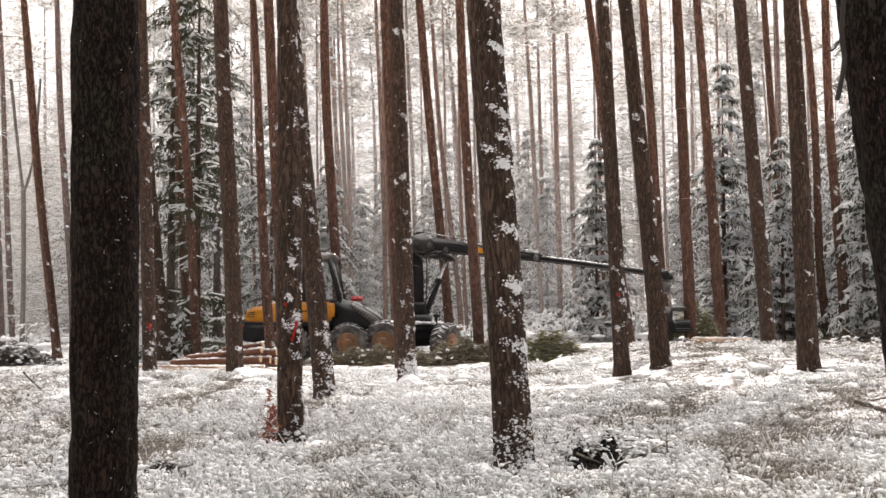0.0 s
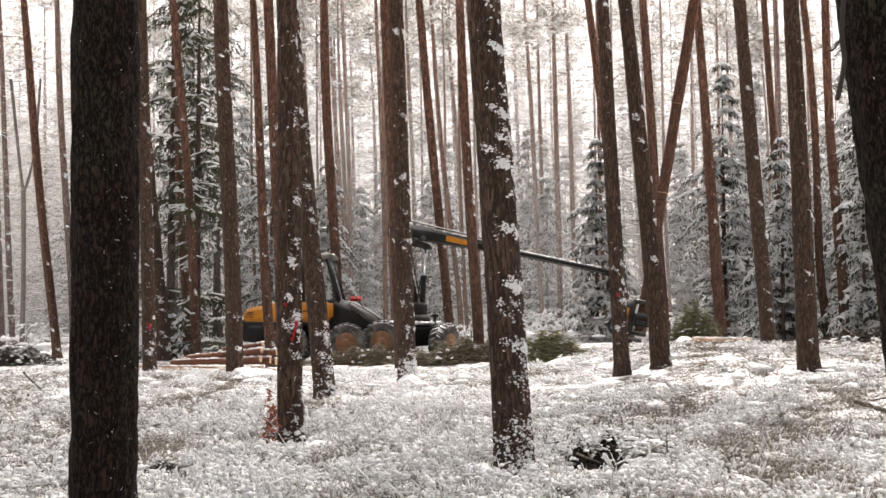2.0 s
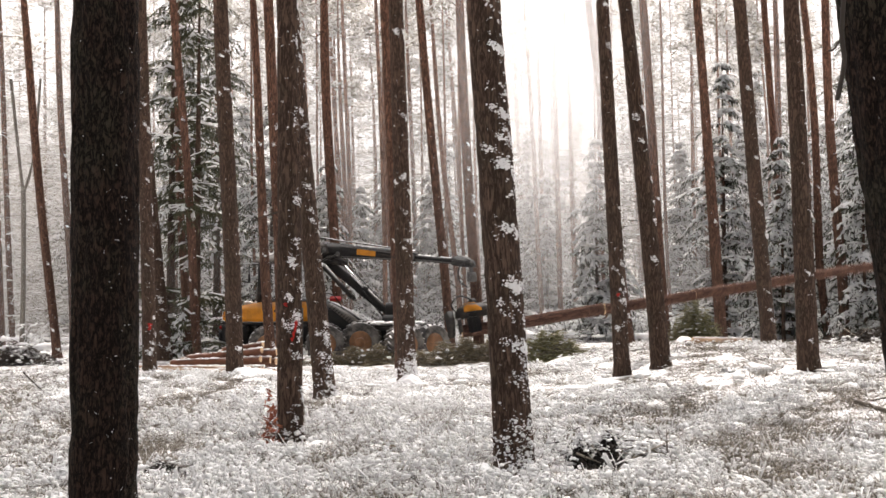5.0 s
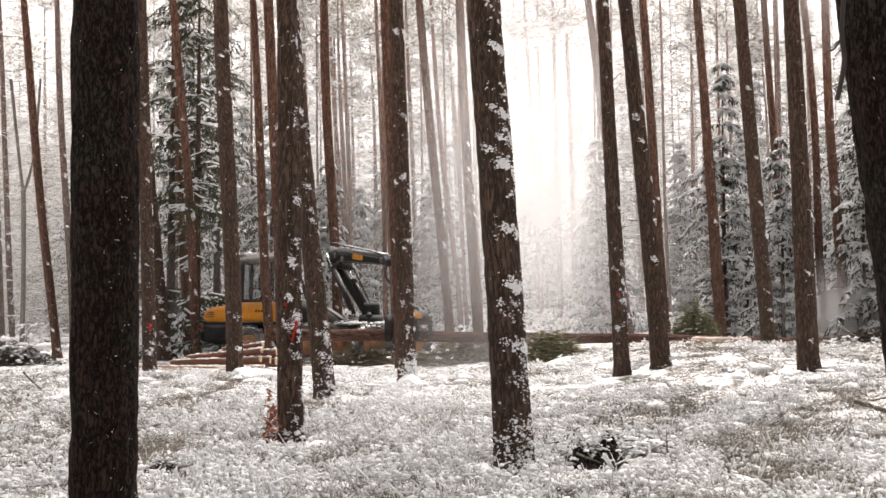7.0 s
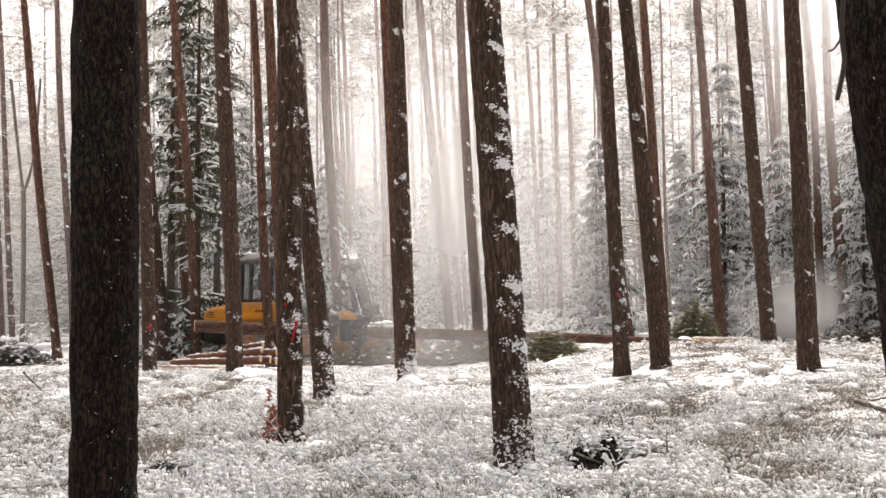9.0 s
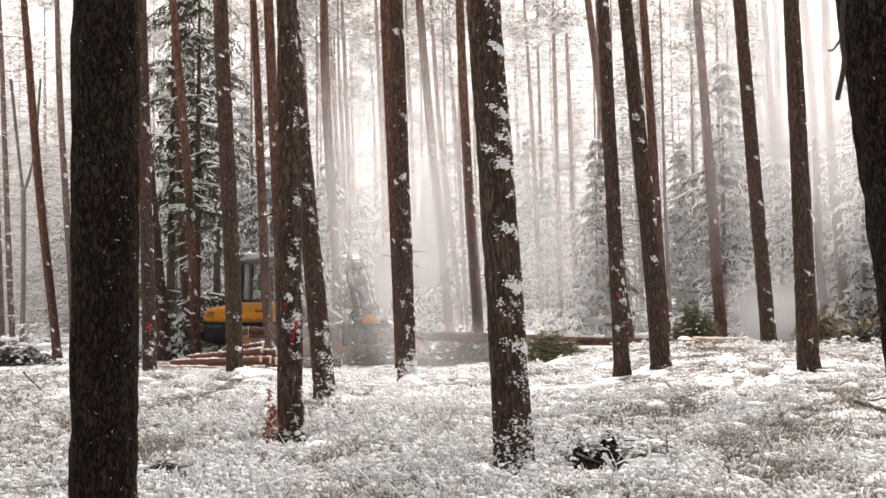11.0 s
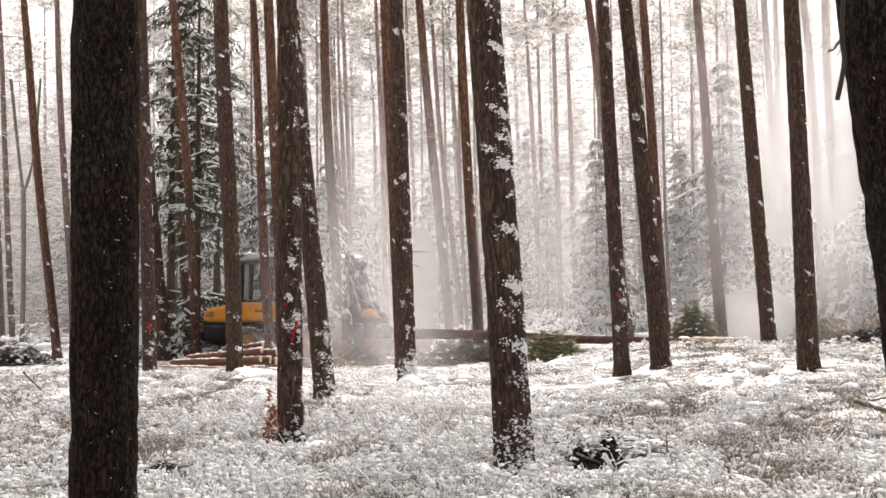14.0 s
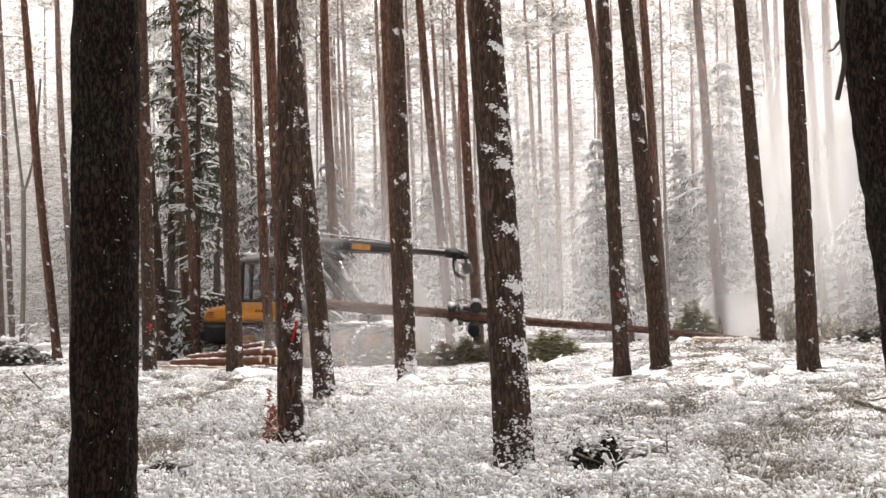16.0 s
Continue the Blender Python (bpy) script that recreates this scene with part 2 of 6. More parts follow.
def prism(bm, outline, y0, y1, bevel=0.03):
    """An outline in x and z, drawn out from y0 to y1."""
    b = bmesh.new()
    f = b.faces.new([b.verts.new((x, y0, z)) for x, z in outline])
    r = bmesh.ops.extrude_face_region(b, geom=[f])
    bmesh.ops.translate(b, vec=(0, y1 - y0, 0), verts=[v for v in r["geom"] if isinstance(v, bmesh.types.BMVert)])
    bmesh.ops.recalc_face_normals(b, faces=b.faces)
    bmesh.ops.bevel(b, geom=b.edges[:], offset=bevel, segments=2, affect="EDGES")
    merge(bm, b)


def rod(bm, a, b_, r0, r1=None, segs=12):
    """A round bar from a to b_."""
    a, b_ = Vector(a), Vector(b_)
    q = (b_ - a).to_track_quat("Z", "Y").to_matrix().to_4x4()
    bmesh.ops.create_cone(bm, cap_ends=True, segments=segs, radius1=r0, radius2=r0 if r1 is None else r1, depth=(b_ - a).length, matrix=Matrix.Translation((a + b_) / 2) @ q)


def hose(bm, pts, r, segs=6, steps=8):
    """A bent hose through points."""
    pts = [Vector(p) for p in pts]
    line = []
    for k in range(len(pts) - 1):
        p0, p1, p2, p3 = pts[max(k - 1, 0)], pts[k], pts[k + 1], pts[min(k + 2, len(pts) - 1)]
        for j in range(steps):
            t = j / steps
            line.append(0.5 * ((2 * p1) + (p2 - p0) * t + (2 * p0 - 5 * p1 + 4 * p2 - p3) * t * t + (3 * p1 - p0 - 3 * p2 + p3) * t ** 3))
    line.append(pts[-1])
    rings = []
    for k, p in enumerate(line):
        d = (line[min(k + 1, len(line) - 1)] - line[max(k - 1, 0)]).normalized()
        u = d.orthogonal().normalized()
        w = d.cross(u)
        rings.append([bm.verts.new(p + r * (math.cos(a) * u + math.sin(a) * w)) for a in (2 * math.pi * i / segs for i in range(segs))])
    for a, b in zip(rings, rings[1:]):
        for i in range(segs):
            bm.faces.new((a[i], a[(i + 1) % segs], b[(i + 1) % segs], b[i]))


ICO_V, ICO_F = [], []
_b = bmesh.new()
bmesh.ops.create_icosphere(_b, subdivisions=1, radius=1)
ICO_V = np.array([v.co[:] for v in _b.verts])
ICO_F = np.array([[v.index for v in f.verts] for f in _b.faces])
_b.free()
_b = bmesh.new()
bmesh.ops.create_icosphere(_b, subdivisions=2, radius=1)
BALL_V = np.array([v.co[:] for v in _b.verts])
BALL_F = np.array([[v.index for v in f.verts] for f in _b.faces])
_b.free()


def lumps(rng, centres, sizes, fine=False):
    """Uneven snow lumps: centres n x 3, sizes n x 3."""
    bv, bf = (BALL_V, BALL_F) if fine else (ICO_V, ICO_F)
    n = len(centres)
    v = bv[None] * (1 + 0.45 * (rng.random((n, len(bv), 1)) - 0.5)) * np.asarray(sizes)[:, None, :]
    a = rng.random(n) * 6.28
    ca, sa = np.cos(a)[:, None], np.sin(a)[:, None]
    v = np.stack([v[..., 0] * ca - v[..., 1] * sa, v[..., 0] * sa + v[..., 1] * ca, v[..., 2]], -1) + np.asarray(centres)[:, None, :]
    f = bf[None] + (np.arange(n) * len(bv))[:, None, None]
    return v.reshape(-1, 3), f.reshape(-1, 3)


OCT_V = np.array([(1, 0, 0), (0, 1, 0), (-1, 0, 0), (0, -1, 0), (0, 0, 1), (0, 0, -1)], float)
OCT_F = np.array([(0, 1, 4), (1, 2, 4), (2, 3, 4), (3, 0, 4), (1, 0, 5), (2, 1, 5), (3, 2, 5), (0, 3, 5)])


def clots(rng, centres, sizes):
    """Very small snow clots: centres n x 3, sizes n."""
    n = len(centres)
    v = OCT_V[None] * (0.7 + 0.6 * rng.random((n, 6, 1))) * np.asarray(sizes)[:, None, None] * (1, 1, 0.75)
    a = rng.random(n) * 6.28
    ca, sa = np.cos(a)[:, None], np.sin(a)[:, None]
    v = np.stack([v[..., 0] * ca - v[..., 1] * sa, v[..., 0] * sa + v[..., 1] * ca, v[..., 2]], -1) + np.asarray(centres)[:, None, :]
    return v.reshape(-1, 3), (OCT_F[None] + (np.arange(n) * 6)[:, None, None]).reshape(-1, 3)


def blades(rng, base, tip, width):
    """Thin three-sided twigs from base to tip."""
    base, tip = np.asarray(base, float), np.asarray(tip, float)
    n = len(base)
    d = tip - base
    u = np.cross(d, rng.normal(size=(n, 3)))
    u /= np.linalg.norm(u, axis=1)[:, None] + 1e-9
    w = np.cross(d, u)
    w /= np.linalg.norm(w, axis=1)[:, None] + 1e-9
    wd = np.broadcast_to(np.asarray(width, float), (n,))[:, None]
    v = np.stack([base + u * wd, base + (-0.5 * u + 0.8 * w) * wd, base + (-0.5 * u - 0.8 * w) * wd, tip], 1)
    f = np.array([[0, 1, 3], [1, 2, 3], [2, 0, 3]])[None] + (np.arange(n) * 4)[:, None, None]
    return v.reshape(-1, 3), f.reshape(-1, 3)


def leaves(rng, centre, size, flat=0.5):
    """Small two-sided pointed flakes at centres, in all directions."""
    centre = np.asarray(centre, float)
    n = len(centre)
    a = rng.normal(size=(n, 3)) * (1, 1, flat)
    a /= np.linalg.norm(a, axis=1)[:, None]
    b = np.cross(a, rng.normal(size=(n, 3)))
    b /= np.linalg.norm(b, axis=1)[:, None]
    s = np.broadcast_to(np.asarray(size, float), (n,))[:, None]
    v = np.stack([centre - a * s, centre + b * s * 0.28, centre + a * s, centre - b * s * 0.28], 1)
    f = np.array([[0, 1, 2], [0, 2, 3]])[None] + (np.arange(n) * 4)[:, None, None]
    return v.reshape(-1, 3), f.reshape(-1, 3)


def sleeves(rng, a, b, wide):
    """Uneven closed coats of snow round twigs from a to b."""
    n = len(a)
    d = b - a
    u = np.cross(d, rng.normal(size=(n, 3)))
    u /= np.linalg.norm(u, axis=1)[:, None] + 1e-9
    w = np.cross(d, u)
    w /= np.linalg.norm(w, axis=1)[:, None] + 1e-9
    v = [a - d * 0.05]
    for q in (0.12, 0.85):
        c = a + d * q + rng.normal(size=(n, 3)) * wide[:, None] * 0.6 + (0, 0, 0.004)
        for g in (0.0, 2.09, 4.19):
            s = (wide * (0.55 + 0.8 * rng.random(n)))[:, None]
            v.append(c + (math.cos(g) * u + math.sin(g) * w) * s)
    v.append(b + d * 0.02)
    f = []
    for j in range(3):
        e = (j + 1) % 3
        f += [(0, 1 + e, 1 + j), (1 + j, 1 + e, 4 + e), (1 + j, 4 + e, 4 + j), (4 + j, 4 + e, 7)]
    return np.stack(v, 1).reshape(-1, 3), (np.array(f)[None] + (np.arange(n) * 8)[:, None, None]).reshape(-1, 3)


def join(*meshes):
    vs, fs, k = [], [], 0
    for v, f in meshes:
        vs.append(v)
        fs.append(f + k)
        k += len(v)
    return np.concatenate(vs), np.concatenate(fs)


def tube(centre, radius, segs):
    """A closed skin round a line: centre n x 3, radius n x segs."""
    n = len(centre)
    a = np.arange(segs) * 2 * math.pi / segs
    v = np.asarray(centre)[:, None, :] + np.stack([np.cos(a)[None] * radius, np.sin(a)[None] * radius, np.zeros((n, segs))], -1)
    i, j = np.meshgrid(np.arange(n - 1), np.arange(segs), indexing="ij")
    p, q = i * segs + j, i * segs + (j + 1) % segs
    f = np.concatenate([np.stack([p, q, q + segs], -1).reshape(-1, 3), np.stack([p, q + segs, p + segs], -1).reshape(-1, 3)])
    return v.reshape(-1, 3), f


# ---- the ground: one sheet to the horizon ----
def ground():
    xs = np.concatenate([-np.geomspace(400, 14.2, 28), np.arange(-14, 14.05, 0.11), np.geomspace(14.2, 400, 28)])
    ys = np.concatenate([-np.geomspace(400, 6, 14), np.arange(-5, 7, 1.0), np.arange(7, 26, 0.11), np.arange(26, 48, 0.3), np.geomspace(48.2, 450, 40)])
    v = []
    for y in ys:
        for x in xs:
            p = Vector((x * 0.9, y * 0.9, 0))
            near = 1 - S(30, 60, abs(y)) * 0.5
            v.append((x, y, land(x, y) + near * (0.09 * noise.noise(p) + 0.05 * noise.noise(p * 2.7) + 0.035 * noise.noise(p * 6.5) + 0.02 * noise.noise(p * 12))))
    n = len(xs)
    i, j = np.meshgrid(np.arange(len(ys) - 1), np.arange(n - 1), indexing="ij")
    p = (i * n + j).ravel()
    f = np.concatenate([np.stack([p, p + 1, p + n + 1], -1), np.stack([p, p + n + 1, p + n], -1)])
    tagged(raw("ground", v, f, GROUND, smooth=True), "snow-covered forest floor with brown litter showing through", "ground", kind="structure")


ground()


BARE = ((1.6, 11.5, 0.55), (-2.6, 10.7, 0.42), (2.85, 31.0, 0.9), (0.72, 10.85, 0.6), (-1.82, 13.2, 0.75), (-2.08, 20.3, 0.6), (-0.7, 24.6, 0.7), (3.4, 21.5, 0.6), (4.2, 22.2, 0.6), (6.5, 20.3, 0.6), (-5.3, 29.5, 0.8))  # spots kept free of heather


def heather():
    rng = np.random.default_rng(5)
    c = []
    while len(c) < 6000:
        y = 8.2 + 26 * rng.random() ** 1.3
        x = (rng.random() * 2 - 1) * (0.41 * y + 1.2)
        if any((x - a) ** 2 + (y - b) ** 2 < r * r for a, b, r in BARE):
            continue
        if noise.noise(Vector((x * 0.5, y * 0.4, 3))) > -0.15 - 0.5 * rng.random():
            c.append((x, y, land(x, y)))
    c = np.array(c)
    n = len(c)
    tall = (0.12 + 0.2 * rng.random(n)) * np.where(c[:, 1] > 19, 0.6, 1.0)
    k = 15
    base = np.repeat(c, k, 0) + rng.normal(size=(n * k, 3)) * (0.11, 0.11, 0.0)
    ht = np.repeat(tall, k)
    tip = base + np.stack([rng.normal(size=n * k) * 0.11, rng.normal(size=n * k) * 0.11, ht * (0.5 + 0.6 * rng.random(n * k))], -1)
    mid = base + (tip - base) * (0.4 + 0.4 * rng.random((n * k, 1)))
    side = mid + rng.normal(size=(n * k, 3)) * (0.08, 0.08, 0.03) + (0, 0, 0.03)
    tagged(raw("heather_stalks", *join(blades(rng, base, tip, 0.0042), blades(rng, mid, side, 0.0034)), TWIGS), "dry brown heather stalks standing out of the snow", "heather", kind="stuff")
    # snow on the twigs: thick on some bushes, thin on others; sparser at the sides, for barer heather and painted-in
    # corner darkening
    bare = np.array([0.4 + 1.25 * noise.noise(Vector((x * 0.8, y * 0.55, 9))) + 0.35 * noise.noise(Vector((x * 2.3, y * 1.6, 2))) + 0.22 * S(0.5, 3, x) + 0.25 * S(3, 5.5, x) + 0.3 * S(2.2, 4.5, -x) for x, y, z in c])
    full = np.clip(1.3 - 1.25 * bare, 0.06, 1.0)
    pick = rng.choice(n, 24000, p=full / full.sum()) * k + rng.integers(0, k, 24000)
    share = np.repeat(full, k)[pick] ** 0.4
    half = len(pick) // 2
    lie_a = np.concatenate([base[pick[:half]] * 0.55 + tip[pick[:half]] * 0.45, mid[pick[half:]]])
    lie_b = np.concatenate([tip[pick[:half]], side[pick[half:]]])
    coat = sleeves(rng, lie_a, lie_b, (0.0045 + 0.01 * rng.random(len(pick)) ** 1.8) * share)
    few = rng.choice(n, 15000, p=full / full.sum()) * k + rng.integers(0, k, 15000)
    core = base[few] + (tip[few] - base[few]) * (0.4 + 0.6 * rng.random(len(few)))[:, None]
    many = 4
    big = 0.008 + 0.017 * rng.random(len(few)) ** 2
    cc = np.repeat(core, many, 0) + rng.normal(size=(len(few) * many, 3)) * (1.3, 1.3, 0.5) * np.repeat(big, many)[:, None]
    bs = np.repeat(big, many) * (0.4 + 0.7 * rng.random(len(cc)))
    top = rng.choice(n, 5000, p=full ** 1.4 / (full ** 1.4).sum())
    heap = np.repeat(c[top] + np.stack([rng.normal(size=5000) * 0.12, rng.normal(size=5000) * 0.12, tall[top] * (0.3 + 0.6 * rng.random(5000))], -1), 8, 0)
    heap += rng.normal(size=(len(heap), 3)) * np.repeat(0.035 + 0.05 * rng.random(5000), 8)[:, None] * (1.0, 1.0, 0.4)
    hs = (0.009 + 0.026 * rng.random((len(heap), 1)) ** 1.6) * (0.6 + 0.8 * rng.random((len(heap), 3))) * (1.15, 1.15, 0.7)
    low = np.repeat(c, 3, 0) - np.repeat((1 - full) * 0.1, 3)[:, None] * (0, 0, 1) + np.stack([rng.normal(size=n * 3) * 0.17, rng.normal(size=n * 3) * 0.17, 0.01 + 0.04 * rng.random(n * 3)], -1)
    ls = (0.04 + 0.1 * rng.random((n * 3, 1)) ** 1.5) * np.stack([0.8 + 0.8 * rng.random(n * 3), 0.8 + 0.4 * rng.random(n * 3), 0.14 + 0.16 * rng.random(n * 3)], -1)
    soft = c[rng.choice(n, 1900, p=full ** 2 / (full ** 2).sum())] + rng.normal(size=(1900, 3)) * (0.15, 0.15, 0.012) + (0, 0, 0.02)
    ss = (0.08 + 0.2 * rng.random((1900, 1)) ** 1.8) * np.stack([0.8 + 0.6 * rng.random(1900), 0.6 + 0.4 * rng.random(1900), 0.26 + 0.18 * rng.random(1900)], -1)
    tagged(raw("heather_snow", *join(coat, clots(rng, cc, bs), lumps(rng, heap, hs), lumps(rng, low, ls), lumps(rng, soft, ss, True)), FLUFF, smooth=True), "fresh snow coating the twigs of the heather", "snow", kind="stuff")


heather()


# ---- pines ----
def crown(rng, low, high, spread, count):
    """Limbs with tufts of needles on their outer halves; returns limbs and tufts."""
    bases, tips, tufts = [], [], []
    for k in range(count):
        z = low + (high - low) * rng.random() ** 0.8
        reach = spread * (1.05 - 0.75 * (z - low) / (high - low)) * (0.5 + 0.6 * rng.random())
        a = rng.random() * 6.28
        d = np.array([math.cos(a), math.sin(a), 0.15 + 0.35 * rng.random()])
        b = np.array([0, 0, z])
        bases.append(b)
        tips.append(b + d * reach)
        for j in range(9):
            q = b + d * reach * (0.35 + 0.7 * rng.random()) + rng.normal(size=3) * 0.22
            tufts.append(q[None] + rng.normal(size=(9, 3)) * (0.2, 0.2, 0.1))
    return blades(rng, bases, tips, 0.035), leaves(rng, np.concatenate(tufts), 0.17 + 0.1 * rng.random(len(tufts) * 9), 0.6)


CROWNS = []
# k < 2: crowns above the view, thickened to shade the foreground
for k in range(4):
    rng = np.random.default_rng(20 + k)
    limbs, tufts = crown(rng, 0, 8.5, 2.9 if k < 2 else 2.2, 64 if k < 2 else 13)
    ob = raw("pine_crown", *tufts, NEEDLES if k < 2 else FROSTED)
    wood = raw("pine_limbs", *limbs, BARK)
    CROWNS.append((ob.data, wood.data))
    for o in (ob, wood):
        bpy.data.objects.remove(o)

tree_count = [0]
WORDS = {"near": "thick pine trunk, deeply furrowed bark darkened for shade, close by", "mid": "straight pine trunk with brown bark and clinging snow",
         "back": "slender pine with reddish bark behind the machine's trail", "thin": "thin distant pine, its orange-red bark paled for haze"}


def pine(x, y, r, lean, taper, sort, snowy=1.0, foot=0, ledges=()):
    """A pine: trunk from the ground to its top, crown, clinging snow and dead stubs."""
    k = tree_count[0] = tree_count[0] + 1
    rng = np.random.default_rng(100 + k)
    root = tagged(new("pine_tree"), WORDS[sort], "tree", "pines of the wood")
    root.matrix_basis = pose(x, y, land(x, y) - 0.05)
    high = {"near": 19, "mid": 21, "back": 22, "thin": 21}[sort] + 3 * rng.random()
    segs = {"near": 64, "mid": 28, "back": 16, "thin": 12}[sort]
    step = {"near": 0.05, "mid": 0.12, "back": 0.35, "thin": 0.6}[sort]
    zs = np.concatenate([np.arange(0, 9 if sort != "near" else 4.5, step), np.linspace(9.2 if sort != "near" else 4.6, high, 14)])
    sway = {"near": 0.0, "mid": 0.02}.get(sort, 0.05) * rng.normal(size=2)
    cx = lean * zs + sway[0] * np.sin(zs * 0.35 + rng.random() * 6) * np.minimum(1, zs / 3)
    cy = 0.25 * lean * rng.normal() * zs + sway[1] * np.sin(zs * 0.3)
    rr = r * np.maximum(1 + max(taper, -0.042) * zs, 0.22) * (1 + 0.28 * np.exp(-zs / 0.16))
    rr = np.minimum(rr, r * np.maximum(0.12, 1.6 * (high - zs) / high + 0.1))
    a = np.arange(segs) * 2 * math.pi / segs
    rough = np.zeros((len(zs), segs))
    if sort in ("near", "mid"):
        for i, z in enumerate(zs):
            for j in range(segs):
                p = Vector((math.cos(a[j]) * r * 13, math.sin(a[j]) * r * 13, z * 2.6 + k * 7))
                q = noise.noise(p)
                rough[i, j] = 0.08 * (min(1, abs(q) * 3) - 0.6) + 0.035 * noise.noise(p * 2.3)
    # bark colour by distance: shade painted in near, haze painted in far
    ob = raw("trunk", *tube(np.stack([cx, cy, zs], -1), rr[:, None] * (1 + rough), segs), {"near": BARK_NEAR_SHADED, "mid": BARK, "thin": BARK_THIN_HAZY}.get(sort, BARK_FAR), root, smooth=True)
    leaves_me, limbs_me = CROWNS[k % 2 if sort in ("near", "mid") else 2 + k % 2]
    top = len(zs) - 1
    at = int(np.searchsorted(zs, high - 8.6))
    m = pose(cx[min(at + 1, top)], cy[min(at + 1, top)], high - 8.3, 0, math.degrees(math.atan(lean)), rng.random() * 360 if abs(lean) < 0.03 else 0)
    for name, me in (("crown", leaves_me), ("limbs", limbs_me)):
        o = new(name, me)
        o.parent, o.matrix_basis = root, m
        tagged(o, kind="stuff")
    # dead stubs
    n = {"near": 3, "mid": 9, "back": 12, "thin": 10}[sort]
    z = 2.0 + rng.random(n) * (high - 10)
    an = rng.random(n) * 6.28
    d = np.stack([np.cos(an), np.sin(an), 0.25 * rng.normal(size=n)], -1)
    c = np.stack([np.interp(z, zs, cx), np.interp(z, zs, cy), z], -1)
    stubs = raw("dead_branches", *blades(rng, c, c + d * (np.interp(z, zs, rr) + 0.1 + 0.5 * rng.random(n) ** 2)[:, None], 0.018), DARK_TWIGS, root)
    tagged(stubs, kind="stuff")
    # clinging snow, most on the weather side
    n = int({"near": 150, "mid": 150, "back": 40, "thin": 0}[sort] * snowy)
    if n:
        reach = 9 if sort != "near" else 4.2
        z = [rng.random(n) ** 1.5 * reach]
        an = [rng.normal(size=n) * 0.8 - 0.8]
        big = [0.004 + 0.009 * rng.random(n) ** 2]
        for j in range(0 if sort == "near" else int(n * 0.14)):
            zz, aa, m2 = rng.random() ** 1.5 * reach, rng.normal() * 0.6 - 0.75, rng.integers(10, 30)
            wide = 0.25 + 0.35 * rng.random()
            u = rng.normal(size=m2)
            z.append(zz + 0.022 * rng.normal(size=m2) * (1 + (rng.random() < 0.3)) - 0.025 * u)
            an.append(aa + wide * 0.6 * u)
            big.append((0.006 + 0.014 * rng.random(m2)) * np.exp(-0.2 * u * u))
        for zz in ledges:
            u = rng.normal(size=46) * 0.4
            z.append(zz + 0.02 * rng.normal(size=46) - 0.07 * u)
            an.append(-0.95 + u)
            big.append((0.011 + 0.016 * rng.random(46)) * np.exp(-u * u))
        if foot:
            z.append(np.abs(rng.normal(size=foot)) * 0.32)
            an.append(rng.normal(size=foot) * 0.9 - 0.9)
            big.append(0.008 + 0.02 * rng.random(foot) ** 1.5)
        z, an, big = np.concatenate(z), np.concatenate(an), np.concatenate(big)
        z = np.abs(np.repeat(z, 3) + rng.normal(size=3 * len(z)) * np.repeat(big, 3) * 0.9)
        an = np.repeat(an, 3) + rng.normal(size=len(z)) * np.repeat(big, 3) * 1.5 / r
        big = np.repeat(big, 3) * (0.35 + 0.45 * rng.random(len(z)))
        n = len(z)
        big = big[:, None] * (0.5 if sort == "near" else 0.9 + 0.018 * y)
        rad = np.interp(z, zs, rr) * 0.985
        c = np.stack([np.interp(z, zs, cx) + np.cos(an) * rad, np.interp(z, zs, cy) + np.sin(an) * rad, z], -1)
        s = big * np.stack([0.9 + 0.7 * rng.random(n), 0.9 + 0.4 * rng.random(n), 0.5 + 0.6 * rng.random(n)], -1)
        tagged(raw("clinging_snow", *lumps(rng, c, s), SNOW, root, smooth=True), kind="stuff")
    return root


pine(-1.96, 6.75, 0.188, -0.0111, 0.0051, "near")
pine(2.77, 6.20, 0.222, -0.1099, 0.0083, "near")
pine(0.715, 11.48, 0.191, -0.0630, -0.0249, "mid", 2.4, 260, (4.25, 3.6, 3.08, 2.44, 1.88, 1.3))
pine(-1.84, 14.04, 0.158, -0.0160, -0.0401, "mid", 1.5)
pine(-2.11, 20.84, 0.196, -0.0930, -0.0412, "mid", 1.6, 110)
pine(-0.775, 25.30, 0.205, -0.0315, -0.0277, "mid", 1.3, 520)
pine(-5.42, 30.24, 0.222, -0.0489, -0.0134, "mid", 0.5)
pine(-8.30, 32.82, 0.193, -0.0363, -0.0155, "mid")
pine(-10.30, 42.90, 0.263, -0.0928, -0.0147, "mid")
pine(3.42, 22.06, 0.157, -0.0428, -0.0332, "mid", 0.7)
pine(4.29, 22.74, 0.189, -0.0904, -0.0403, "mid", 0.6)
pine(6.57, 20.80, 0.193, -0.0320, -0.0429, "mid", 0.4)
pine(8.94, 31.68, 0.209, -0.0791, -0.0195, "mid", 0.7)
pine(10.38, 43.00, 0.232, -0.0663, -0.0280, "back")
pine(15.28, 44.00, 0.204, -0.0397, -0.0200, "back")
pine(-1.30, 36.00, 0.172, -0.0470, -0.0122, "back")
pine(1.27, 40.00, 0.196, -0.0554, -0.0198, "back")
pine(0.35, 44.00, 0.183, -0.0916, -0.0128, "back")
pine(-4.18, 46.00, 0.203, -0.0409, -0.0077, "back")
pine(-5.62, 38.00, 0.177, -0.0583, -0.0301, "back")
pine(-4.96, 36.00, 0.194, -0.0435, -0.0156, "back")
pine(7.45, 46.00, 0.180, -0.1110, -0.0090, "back")
